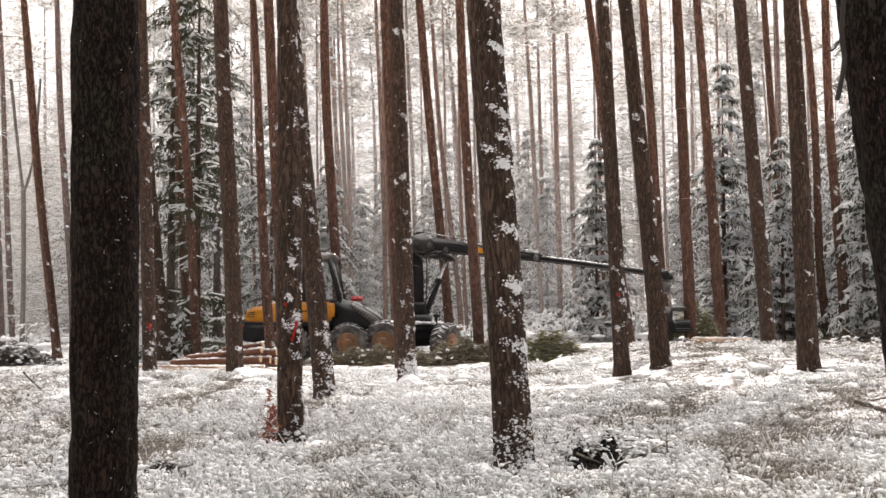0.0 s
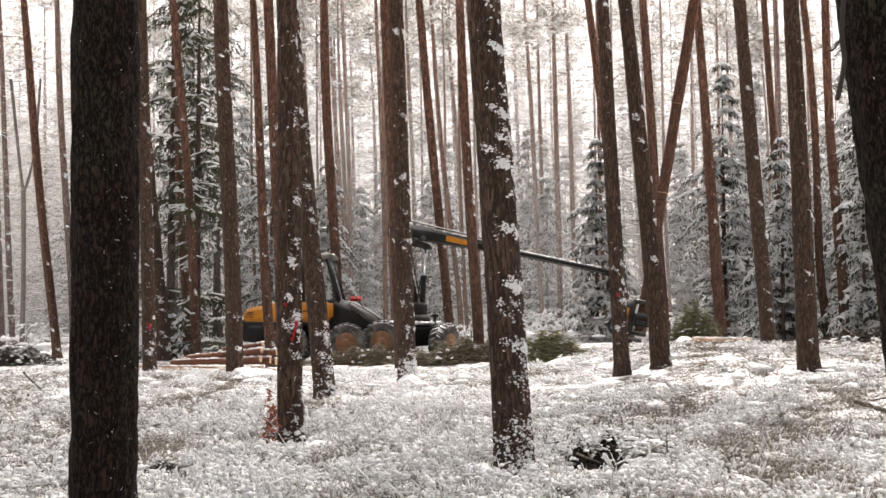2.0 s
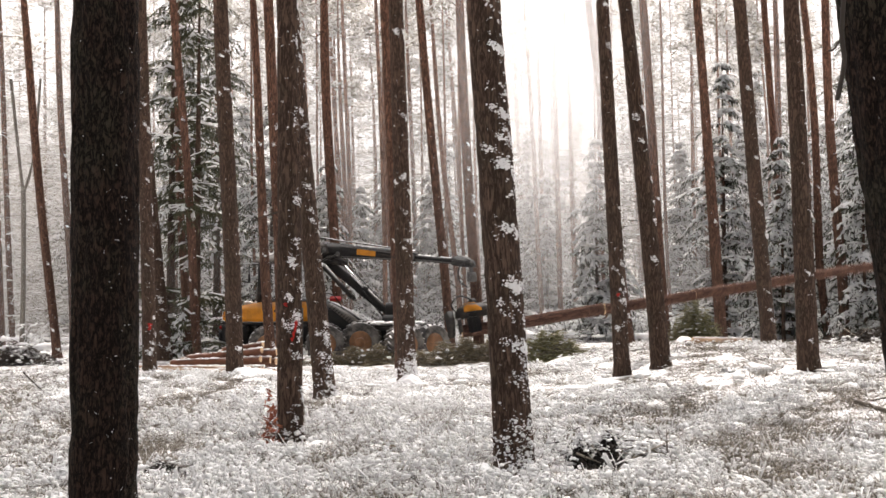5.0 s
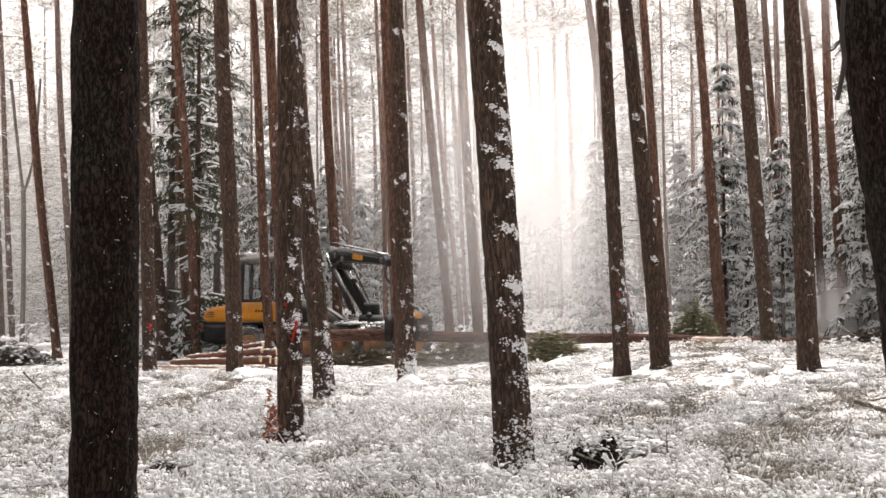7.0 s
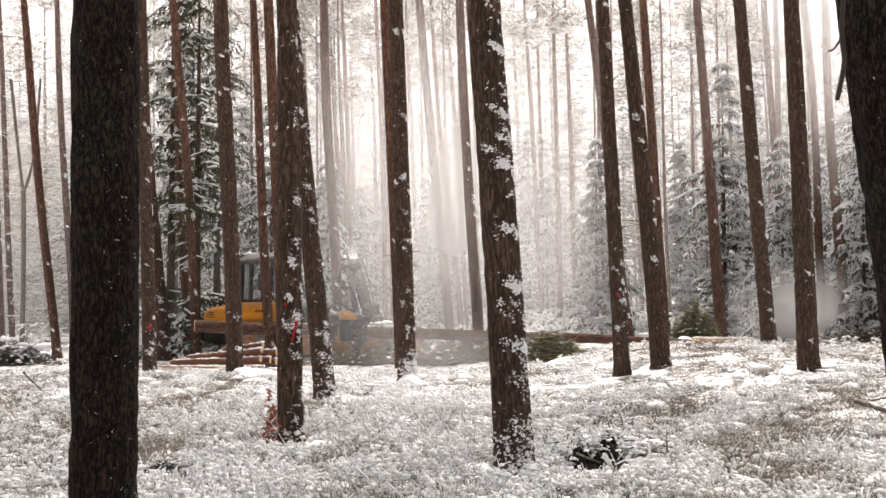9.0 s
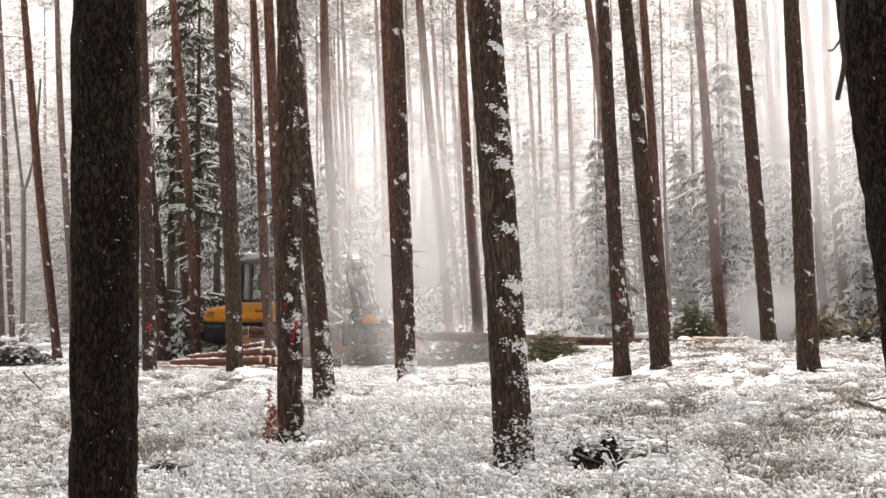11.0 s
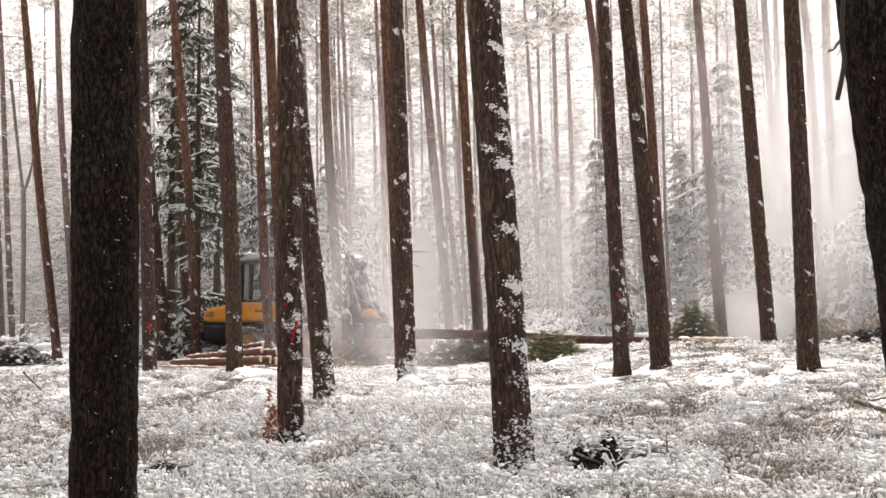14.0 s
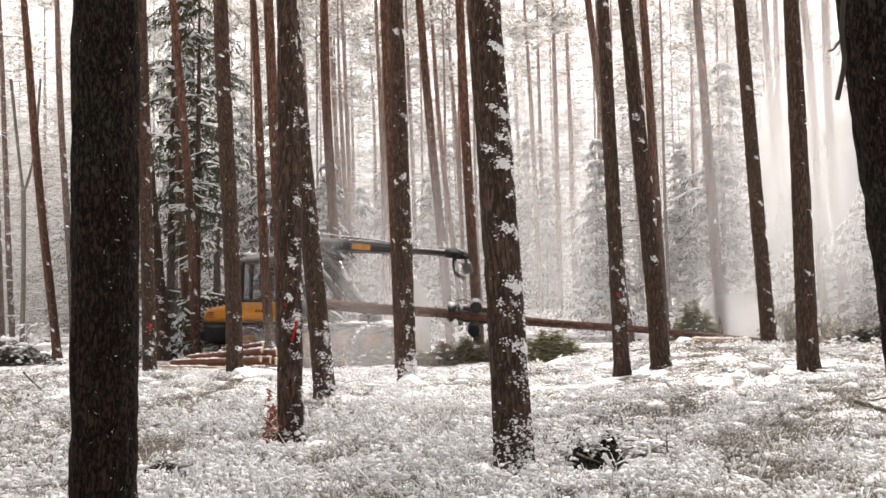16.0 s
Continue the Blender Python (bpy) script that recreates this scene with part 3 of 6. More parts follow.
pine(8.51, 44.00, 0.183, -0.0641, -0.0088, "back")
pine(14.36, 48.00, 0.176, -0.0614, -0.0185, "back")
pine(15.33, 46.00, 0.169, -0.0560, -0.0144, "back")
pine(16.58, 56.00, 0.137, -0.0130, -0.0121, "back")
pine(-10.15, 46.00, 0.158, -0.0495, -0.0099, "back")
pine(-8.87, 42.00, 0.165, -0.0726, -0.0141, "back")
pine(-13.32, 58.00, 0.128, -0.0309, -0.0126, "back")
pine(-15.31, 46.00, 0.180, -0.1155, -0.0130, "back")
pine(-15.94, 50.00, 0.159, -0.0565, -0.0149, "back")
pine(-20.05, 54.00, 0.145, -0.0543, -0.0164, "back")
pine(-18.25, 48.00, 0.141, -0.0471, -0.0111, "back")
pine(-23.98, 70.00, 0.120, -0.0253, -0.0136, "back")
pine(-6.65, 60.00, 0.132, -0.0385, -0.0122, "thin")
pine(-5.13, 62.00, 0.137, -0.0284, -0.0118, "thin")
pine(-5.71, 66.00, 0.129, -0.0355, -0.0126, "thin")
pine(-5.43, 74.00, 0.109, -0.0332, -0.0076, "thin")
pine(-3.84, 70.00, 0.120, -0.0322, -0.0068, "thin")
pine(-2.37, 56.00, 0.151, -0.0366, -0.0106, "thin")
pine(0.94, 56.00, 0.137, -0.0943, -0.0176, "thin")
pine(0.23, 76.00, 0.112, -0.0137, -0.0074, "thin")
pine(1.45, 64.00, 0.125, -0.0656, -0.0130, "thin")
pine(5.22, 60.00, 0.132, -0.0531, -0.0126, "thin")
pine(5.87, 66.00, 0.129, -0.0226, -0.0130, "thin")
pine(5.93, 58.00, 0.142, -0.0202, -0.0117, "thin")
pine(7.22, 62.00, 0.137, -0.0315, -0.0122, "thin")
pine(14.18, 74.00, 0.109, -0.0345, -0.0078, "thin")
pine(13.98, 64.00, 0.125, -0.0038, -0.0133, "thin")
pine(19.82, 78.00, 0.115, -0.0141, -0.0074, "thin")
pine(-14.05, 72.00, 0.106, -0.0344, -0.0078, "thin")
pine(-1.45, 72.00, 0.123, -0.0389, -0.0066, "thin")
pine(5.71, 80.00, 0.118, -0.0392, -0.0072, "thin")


# ---- the wood behind: pines, snow-laden spruces, frosted thicket ----
def far_pines():
    rng = np.random.default_rng(61)
    made = []
    for k in range(4):
        root = tagged(new("pine_tree"), "tall distant pine with frosted crown", "tree", "pines of the far wood")
        r = np.random.default_rng(300 + k)
        zs = np.linspace(0, 21, 16)
        rr = 0.12 * np.maximum(1 - zs / 26, 0.2)
        raw("trunk", *tube(np.stack([-0.045 * zs + 0.08 * np.sin(zs * 0.4 + k), 0 * zs, zs], -1), np.repeat(rr[:, None], 9, 1), 9), BARK_THIN_HAZY, root, smooth=True)
        for name, me in zip(("crown", "limbs"), CROWNS[2 + k % 2]):
            o = new(name, me)
            o.parent, o.matrix_basis = root, pose(-0.62, 0, 12.6, 0, 0, 90 * k)
            tagged(o, kind="stuff")
        made.append(root)
    places = []
    for j in range(75):
        y = 58 + 62 * rng.random()
        x = (rng.random() * 2 - 1) * (0.41 * y + 4)
        if 0.03 < x / y < 0.11 and rng.random() < 0.75:
            continue
        places.append((x, y))
    while len(places) < 112:
        y = 53 + 24 * rng.random()
        x = (rng.random() * 2 - 1) * (0.4 * y + 2)
        if not 0.035 < x / y < 0.1 and x / y > -0.29:
            places.append((x, y))
    while len(places) < 165:
        y = 78 + 44 * rng.random()
        places.append(((rng.random() * 2 - 1) * (0.4 * y + 3), y))
    for j, (x, y) in enumerate(places):
        s = 0.85 + 0.4 * rng.random() if j < 60 else 1.32 + 0.2 * rng.random()
        m = pose(x, y, land(x, y) - 0.1, 0, 0, rng.normal() * 8) @ Matrix.Diagonal((s if j < 60 else 0.62 * s, s if j < 60 else 0.62 * s, s, 1))
        if j < 4:
            made[j].matrix_basis = m
        else:
            copy_thing(made[j % 4], m)


def pads(rng, a, b, wide):
    """Uneven flat pads of snow lying along twigs from a to b."""
    n, k = len(a), 4
    d = b - a
    side = np.stack([-d[:, 1], d[:, 0], 0 * d[:, 0]], -1)
    side /= np.linalg.norm(side, axis=1)[:, None] + 1e-9
    v = []
    for j in range(k):
        u = j / (k - 1)
        c = a + d * u + rng.normal(size=(n, 3)) * 0.02
        w = (wide * (0.35 + 0.65 * math.sin(0.5 + u * 2.2)) * (0.6 + 0.6 * rng.random(n)))[:, None]
        v += [c - side * w - (0, 0, 0.03), c + (0, 0, 1) * w * 0.55, c + side * w - (0, 0, 0.03)]
    v = np.stack(v, 1)
    f = []
    for j in range(k - 1):
        p = 3 * j
        for q in (0, 1):
            f += [(p + q, p + q + 1, p + q + 4), (p + q, p + q + 4, p + q + 3)]
        f += [(p + 2, p, p + 3), (p + 2, p + 3, p + 5)]
    f = np.array(f)[None] + (np.arange(n) * 3 * k)[:, None, None]
    return v.reshape(-1, 3), f.reshape(-1, 3)


def spruce(seed, high, label, load, green):
    """A spruce: uneven drooping boughs with side twigs, hanging needles and strips of snow. load: how much snow it carries."""
    rng = np.random.default_rng(seed)
    root = tagged(new("spruce_tree"), label, "tree", "spruces of the wood")
    zs = np.linspace(0, high, 12)
    raw("trunk", *tube(np.stack([0 * zs, 0 * zs, zs], -1), np.repeat((0.011 * high * (1.02 - zs / high))[:, None], 8, 1), 8), BARK, root, smooth=True)
    bb, tt, ww, sb, st, sw = [], [], [], [], [], []
    z = 0.04 * high
    while z < high * 0.98:
        reach = 0.21 * high * (1 - z / high) ** 0.8 + 0.12
        for k in range(6):
            if rng.random() < (0.3 if load > 0.5 else 0.48):
                continue
            a = rng.random() * 6.28
            ln = reach * (0.35 + 0.95 * rng.random())
            sag = 0.1 + 0.5 * rng.random()
            way = np.array([math.cos(a), math.sin(a), 0.0])
            side = np.array([-way[1], way[0], 0.0])
            n = max(4, int(ln * 7))
            last = np.array([0, 0, z])
            for j in range(n):
                u = (j + 1) / n
                p = np.array([0, 0, z]) + way * ln * u + (0, 0, 0.1 * ln * math.sin(u * 3) - sag * ln * u * u)
                bb.append(last), tt.append(p + (p - last) * 0.3), ww.append(0.02)
                w = 0.3 * ln * (1.15 - u) + 0.06
                for s in (-1, 1):
                    q = p + side * s * w * (0.6 + 0.6 * rng.random()) + way * 0.12 - (0, 0, 0.08 + 0.12 * rng.random())
                    bb.append(p), tt.append(q), ww.append(0.028)
                    for g in range(2):
                        e = p + (q - p) * rng.random()
                        bb.append(e), tt.append(e + rng.normal(size=3) * 0.05 + way * 0.05 - (0, 0, 0.1 + 0.12 * rng.random())), ww.append(0.03)
                    if rng.random() < load:
                        sb.append(p + (0, 0, 0.025)), st.append(p + (q - p) * (0.7 + 0.4 * rng.random()) + (0, 0, 0.02)), sw.append(0.035 + 0.05 * rng.random())
                if rng.random() < load:
                    sb.append(last + (0, 0, 0.03)), st.append(p + (p - last) * 0.5 + (0, 0, 0.03)), sw.append(0.05 + 0.06 * rng.random())
                last = p
        z += (0.2 + 0.032 * high * (1 - 0.6 * z / high)) * (0.5 + 1.0 * rng.random())
    tagged(raw("fronds", *blades(rng, bb, tt, ww), green, root), kind="stuff")
    sb, st, sw = np.array(sb), np.array(st), np.array(sw)
    keep = rng.random(len(sb)) < 0.8
    sb, st, sw = sb[keep], st[keep], sw[keep]
    tagged(raw("snow_load", *pads(rng, sb, st, sw), LOOSE, root, smooth=True), kind="stuff")
    return root


def spruces():
    sorts = [spruce(401, 15, "tall dark green spruce with little snow", 0.3, SPRUCE_DARK), spruce(402, 8, "young spruce bowed under fresh snow", 1.0, SPRUCE), spruce(403, 5.5, "small spruce heavy with fresh snow", 1.0, SPRUCE), spruce(404, 11, "spruce with snow along every branch", 1.0, SPRUCE)]
    rng = np.random.default_rng(9)
    spots = [(0, -9.4, 44), (3, -7.6, 51), (1, -4.3, 60), (1, -2.6, 63), (2, 6.6, 54), (1, 5.6, 62), (3, 15.8, 60), (2, 14.2, 47), (3, 18.2, 49), (1, 15.7, 43), (3, 19.5, 68), (1, -0.8, 66), (2, 2.6, 60), (1, 16.8, 75), (3, -10.5, 60), (1, -21, 72), (1, -17.5, 66), (2, 8.6, 57), (2, 12.4, 58), (1, 9.5, 70), (2, -6.2, 64), (3, 1.2, 78), (3, -12.6, 74), (3, 11, 82)]
    spots += [(0, -11.8, 54), (1, 17.6, 56), (3, 6.2, 72), (3, -3.6, 73), (3, 3.9, 70), (1, 0.3, 62), (0, 21.5, 60), (3, 17.2, 66), (3, 22.5, 72), (0, 24, 80), (3, 14.6, 70), (3, 18.8, 58), (0, 13.8, 88), (3, 20.2, 52), (3, 26, 66), (3, -3.2, 67), (1, -6.0, 58), (3, 0.4, 69), (3, 5.0, 67), (3, 8.4, 79), (3, -18, 78), (3, -23, 84), (1, -20, 62), (3, -14.5, 68)]
    spots += [(3, 12.2, 50), (1, 13.4, 45.5), (3, 17.0, 46.5), (3, 19.4, 56), (3, 13.2, 64), (3, 21.0, 63), (1, 18.4, 44.5), (1, -5.2, 52), (1, 6.6, 49.5), (0, -11.2, 47.5), (0, -10.4, 53)]
    used = set()
    for k, (i, x, y) in enumerate(spots):
        s = 0.9 + 0.25 * rng.random()
        m = pose(x, y, land(x, y) - 0.1, 0, 0, rng.random() * 360) @ Matrix.Diagonal((s, s, s, 1))
        if i in used:
            copy_thing(sorts[i], m)
        else:
            sorts[i].matrix_basis = m
            used.add(i)
    for k in range(50):
        y = 66 + 54 * rng.random()
        x = (rng.random() * 2 - 1) * (0.41 * y + 3)
        s = 0.7 + 0.75 * rng.random()
        copy_thing(sorts[(1, 3, 3)[k % 3]], pose(x, y, land(x, y) - 0.1, 0, 0, rng.random() * 360) @ Matrix.Diagonal((s, s, s, 1)))


def unseen_wood():
    """The wood goes on, unseen, beside and behind the viewpoint: added to block sky light."""
    rng = np.random.default_rng(44)
    pines_all = [o for o in scene.objects if o.name.startswith("pine_tree") and "thin" in o.get("label", "")]
    full_pines = [o for o in scene.objects if o.name.startswith("pine_tree") and "straight" in o.get("label", "")]
    firs = [o for o in scene.objects if o.name.startswith("spruce_tree")]
    n = 0
    while n < 190:
        a, d = rng.random() * 6.28, 7 + 48 * rng.random() ** 0.8
        x, y = math.sin(a) * d, math.cos(a) * d
        if y > 0 and abs(x) < 0.45 * y + 5:
            continue
        n += 1
        m = pose(x, y, land(x, y) - 0.1, 0, 0, rng.random() * 360)
        src = (full_pines if n % 2 else pines_all)[n % 9] if n % 3 else firs[(n // 3) % 4]
        s = 1.0 if n % 3 else 0.8 + 0.4 * rng.random()
        copy_thing(src, m @ Matrix.Diagonal((s, s, s, 1)))


def thicket():
    """Frosted twigs of the undergrowth and far crowns, too many to count."""
    rng = np.random.default_rng(77)
    n = 56000
    y = 62 + 60 * rng.random(n)
    x = (rng.random(n) * 2 - 1) * (0.42 * y + 4)
    z = rng.random(n) ** 1.25 * 18
    c = np.stack([x, y, z], -1)
    d = rng.normal(size=(n, 3)) * (0.9, 0.9, 0.45)
    tagged(raw("frosted_thicket", *blades(rng, c, c + d, 0.016 + 0.02 * rng.random(n)), FROSTED), "frosted bare twigs of far undergrowth and crowns", "undergrowth", kind="stuff")
    n = 130000
    y = 74 + 48 * rng.random(n)
    x = (rng.random(n) * 2 - 1) * (0.41 * y + 3)
    z = 5 + rng.random(n) * (0.28 * y - 2)
    keep = np.sin(x * 0.9 + y * 0.37) + np.sin(z * 0.7 + y * 1.3) + rng.normal(size=n) * 0.8 > 0.1
    c = np.stack([x, y, z], -1)[keep]
    n = len(c)
    way = rng.normal(size=(n, 3)) * (0.7, 0.7, 0.22)
    tagged(raw("frosted_crowns", *blades(rng, c, c + way, 0.02 + 0.03 * rng.random(n)), CANOPY), "fine frosted boughs of the far crowns", "woodland", kind="stuff")
    n = 16000
    y = 52 + 34 * rng.random(n)
    x = -0.415 * y + (rng.random(n) ** 1.4) * 9 - 1
    c = np.stack([x, y, rng.random(n) ** 1.1 * 12], -1)
    tagged(raw("frosted_twigs", *blades(rng, c, c + rng.normal(size=(n, 3)) * (0.8, 0.6, 0.35), 0.012 + 0.014 * rng.random(n)), FROSTED), "pale frosted twigs of bare bushes at the clearing", "undergrowth", kind="stuff")
    n = 6000
    y = 46 + 60 * rng.random(n)
    x = (rng.random(n) * 2 - 1) * (0.42 * y + 4)
    c = np.stack([x, y, -0.25 + 0.7 * rng.random(n) ** 2 + np.where(x > 2, 0.25, 0)], -1)
    tagged(raw("snowy_undergrowth", *lumps(rng, c, np.stack([0.12 + 0.3 * rng.random(n)] * 2 + [0.05 + 0.12 * rng.random(n)], -1)), SNOW, smooth=True), "snow humps over low undergrowth between far trees", "snow", kind="stuff")


def saplings():
    """Low bushes and saplings bowed under snow on the open ground behind the trail."""
    rng = np.random.default_rng(33)
    m = 330
    y = 47 + 26 * rng.random(m)
    x = np.where(rng.random(m) < 0.6, y * (0.02 + 0.2 * rng.random(m)), (rng.random(m) * 2 - 1) * 0.4 * y)
    high = 0.4 + 1.1 * rng.random(m) ** 2
    foot = np.stack([x, y, np.array([land(a, b) for a, b in zip(x, y)])], -1)
    k = 46
    f, h = np.repeat(foot, k, 0), np.repeat(high, k)
    u = rng.random(m * k)
    spot = f + rng.normal(size=(m * k, 3)) * (h * 0.42 * (1.1 - 0.7 * u))[:, None] * (1, 1, 0) + (u * h)[:, None] * (0, 0, 1)
    lying = spot + rng.normal(size=(m * k, 3)) * (0.16, 0.16, 0.07)
    tagged(raw("sapling_twigs", *join(blades(rng, f + (spot - f) * (0.2, 0.2, 0.5), spot, 0.012), blades(rng, spot, lying + (0, 0, -0.05), 0.012)), SPRUCE), "low saplings and twigs behind the trail", "undergrowth", kind="stuff")
    pick = rng.random(m * k) < 0.75
    tagged(raw("sapling_snow", *pads(rng, spot[pick], lying[pick], 0.03 + 0.07 * rng.random(pick.sum())), LOOSE, smooth=True), "fresh snow bowing down low saplings", "snow", kind="stuff")


far_pines()
saplings()
spruces()
unseen_wood()
thicket()

# ---- far edge of the wood, closing the view all round ----
def far_wood():
    rng = np.random.default_rng(15)
    n = 2200
    a = rng.random(n) * 6.28
    d = 125 + 60 * rng.random(n)
    b = np.stack([np.sin(a) * d, np.cos(a) * d, np.full(n, -0.3)], -1)
    t = b + np.stack([rng.normal(size=n) * 0.8, rng.normal(size=n) * 0.8, 17 + 6 * rng.random(n)], -1)
    m = 90000
    a2 = rng.random(m) * 6.28
    d2 = 120 + 60 * rng.random(m)
    c = np.stack([np.sin(a2) * d2, np.cos(a2) * d2, 0.5 + 17 * rng.random(m) ** 1.2], -1)
    tagged(raw("far_trunks", *blades(rng, b, t, 0.17), BARK_FAR), "far trunks of the wood", "woodland", kind="stuff")
    tagged(raw("far_foliage", *leaves(rng, c, 0.5 + 0.5 * rng.random(m), 0.5), FROSTED), "pale frosted foliage of the far wood", "woodland", kind="stuff")


far_wood()


# ---- the harvester; x forward, its working side towards -y ----
def wheel(x, y, side, parent, name="wheel"):
    hub = new(name)
    hub.parent, hub.matrix_basis = parent, pose(x, y, 0.68)
    bm = bmesh.new()
    prof = [(0.36, -0.26), (0.5, -0.31), (0.6, -0.3), (0.645, -0.24), (0.655, 0), (0.645, 0.24), (0.6, 0.3), (0.5, 0.31), (0.36, 0.26)]
    rings = []
    for k in range(40):
        a = 2 * math.pi * k / 40
        rings.append([bm.verts.new((math.cos(a) * r, w, math.sin(a) * r)) for r, w in prof])
    for k in range(40):
        p, q = rings[k], rings[(k + 1) % 40]
        for j in range(len(prof) - 1):
            bm.faces.new((p[j], p[j + 1], q[j + 1], q[j]))
    for k in range(22):
        for s in (-1, 1):
            a = 2 * math.pi * (k + 0.25 * s) / 22
            box(bm, (math.cos(a) * 0.66, s * 0.15, math.sin(a) * 0.66), (0.07, 0.3, 0.06), 0.015, Matrix.Rotation(-a, 4, "Y") @ Matrix.Rotation(s * 0.5, 4, "X"))
    part("tyre", bm, RUBBER, hub)
    bm = bmesh.new()
    rod(bm, (0, -0.24, 0), (0, 0.24, 0), 0.37, 0.37, 32)
    rod(bm, (0, side * 0.24, 0), (0, side * 0.29, 0), 0.38, 0.35, 32)
    rod(bm, (0, side * 0.26, 0), (0, side * 0.36, 0), 0.17, 0.13, 20)
    for k in range(10):
        a = 2 * math.pi * k / 10
        rod(bm, (math.cos(a) * 0.24, side * 0.28, math.sin(a) * 0.24), (math.cos(a) * 0.24, side * 0.32, math.sin(a) * 0.24), 0.022, 0.022, 6)
    part("rim", bm, RIM, hub, "mud-brown steel rim")
    return hub


def flakes_on(name, parent, x0, x1, y0, y1, z, n, seed, size=0.09):
    rng = np.random.default_rng(seed)
    c = np.stack([x0 + (x1 - x0) * rng.random(n), y0 + (y1 - y0) * rng.random(n), np.full(n, z)], -1)
    ob = raw(name, *lumps(rng, c, np.stack([size * (0.6 + rng.random(n))] * 2 + [size * (0.25 + 0.35 * rng.random(n))], -1), True), SNOW, parent, "fresh snow lying on the deck", True)
    tagged(ob, kind="stuff")


def harvester():
    h = tagged(new("harvester"), "yellow and black wheeled forest harvester with long crane, dusted with snow", "forestry machine")
    # rear body and engine hood
    bm = bmesh.new()
    prism(bm, [(-3.8, 1.5), (-3.84, 1.78), (-3.6, 2.0), (-2.5, 2.2), (-0.75, 2.22), (-0.75, 1.52)], -1.28, 1.28, 0.06)
    hood = part("engine_hood", bm, YELLOW, h, "yellow engine hood with sloping tail")
    bm = bmesh.new()
    for k in range(6):
        box(bm, (-1.95 + 0.1 * k, -1.284, 1.88), (0.065, 0.012, 0.08), 0.004)
    part("lettering_bars", bm, BLACK, hood, smooth=False)
    bm = bmesh.new()
    for k in range(3):
        box(bm, (-3.62 + 0.02 * k, -1.285, 1.68 + 0.08 * k), (0.3 - 0.04 * k, 0.02, 0.035), 0.008)
    part("vent_grille", bm, BLACK, hood)
    bm = bmesh.new()
    prism(bm, [(-3.88, 0.85), (-3.9, 1.5), (-0.8, 1.51), (-0.8, 0.72), (-1.3, 0.62), (-3.5, 0.7)], -0.78, 0.78, 0.05)
    part("rear_chassis", bm, BLACK, h, "black rear chassis")
    bm = bmesh.new()
    box(bm, (-3.92, 0, 1.0), (0.12, 2.3, 0.4), 0.04)
    part("bumper", bm, BLACK, h)
    bm = bmesh.new()
    box(bm, (-2.3, 0, 1.46), (3.1, 2.5, 0.1), 0.03)
    part("hood_sill", bm, BLACK, h)
    for x0, x1 in ((-3.85, -2.95), (-1.45, -0.8)):
        bm = bmesh.new()
        box(bm, ((x0 + x1) / 2, -1.14, 1.1), (x1 - x0, 0.12, 0.62), 0.04)
        part("side_box", bm, BLACK, h)
    for k in range(5):
        bm = bmesh.new()
        box(bm, (-3.92, 0, 1.26 + 0.06 * k), (0.08, 1.8, 0.025), 0.008)
        part("grille_slat", bm, GREY, h)
    for k in range(4):
        bm = bmesh.new()
        box(bm, (-3.35 + 0.3 * k, -0.79, 1.18), (0.24, 0.03, 0.34), 0.015)
        part("side_vent", bm, GREY, h)
    bm = bmesh.new()
    hose(bm, [(-3.7, -1.25, 2.0), (-3.65, -1.3, 2.2), (-2.9, -1.3, 2.42), (-2.7, -1.25, 2.2)], 0.022)
    part("rear_rail", bm, BLACK, h)
    for s in (-1, 1):
        bm = bmesh.new()
        box(bm, (-3.93, s * 0.95, 1.3), (0.07, 0.22, 0.14), 0.03)
        part("rear_lamp", bm, RED, h, "red rear lamp")
    # cab
    bm = bmesh.new()
    for x0, x1, y in ((-2.55, -2.5, -1.0), (-2.55, -2.5, 1.0), (-0.42, -0.85, -1.0), (-0.42, -0.85, 1.0), (-1.75, -1.72, -1.02), (-1.75, -1.72, 1.02)):
        rod(bm, (x0, y, 2.15), (x1, y, 3.78), 0.1, 0.085, 10)
    box(bm, (-1.5, 0, 2.2), (2.3, 2.1, 0.22), 0.05)
    part("cab_frame", bm, BLACK, h, "black cab pillars")
    bm = bmesh.new()
    prism(bm, [(-2.72, 3.62), (-2.68, 3.75), (-1.9, 3.98), (-0.75, 3.98), (-0.62, 3.88), (-0.7, 3.76)], -1.12, 1.12, 0.04)
    part("cab_roof", bm, DUSTY, h, "pale dusty cab roof with sloping visor")
    bm = bmesh.new()
    for x0, x1 in ((-2.45, -1.8), (-1.68, -0.7)):
        box(bm, ((x0 + x1) / 2, -1.0, 3.0), (x1 - x0, 0.02, 1.5), 0.005)
        box(bm, ((x0 + x1) / 2, 1.0, 3.0), (x1 - x0, 0.02, 1.5), 0.005)
    box(bm, (-2.53, 0, 3.0), (0.02, 1.85, 1.5), 0.005)
    box(bm, (-0.62, 0, 3.0), (0.02, 1.85, 1.55), 0.005, Matrix.Rotation(-0.26, 4, "Y"))
    part("cab_glazing", bm, GLASS, h, "dull grey cab windows", False).visible_shadow = False
    bm = bmesh.new()
    box(bm, (-1.75, 0, 2.55), (0.5, 0.55, 0.14), 0.06)
    box(bm, (-1.98, 0, 2.95), (0.16, 0.52, 0.75), 0.07)
    part("seat", bm, BLACK, h)
    bm = bmesh.new()
    box(bm, (-1.15, -0.7, 4.06), (0.42, 0.26, 0.13), 0.03)
    box(bm, (-1.15, 0.7, 4.06), (0.42, 0.26, 0.13), 0.03)
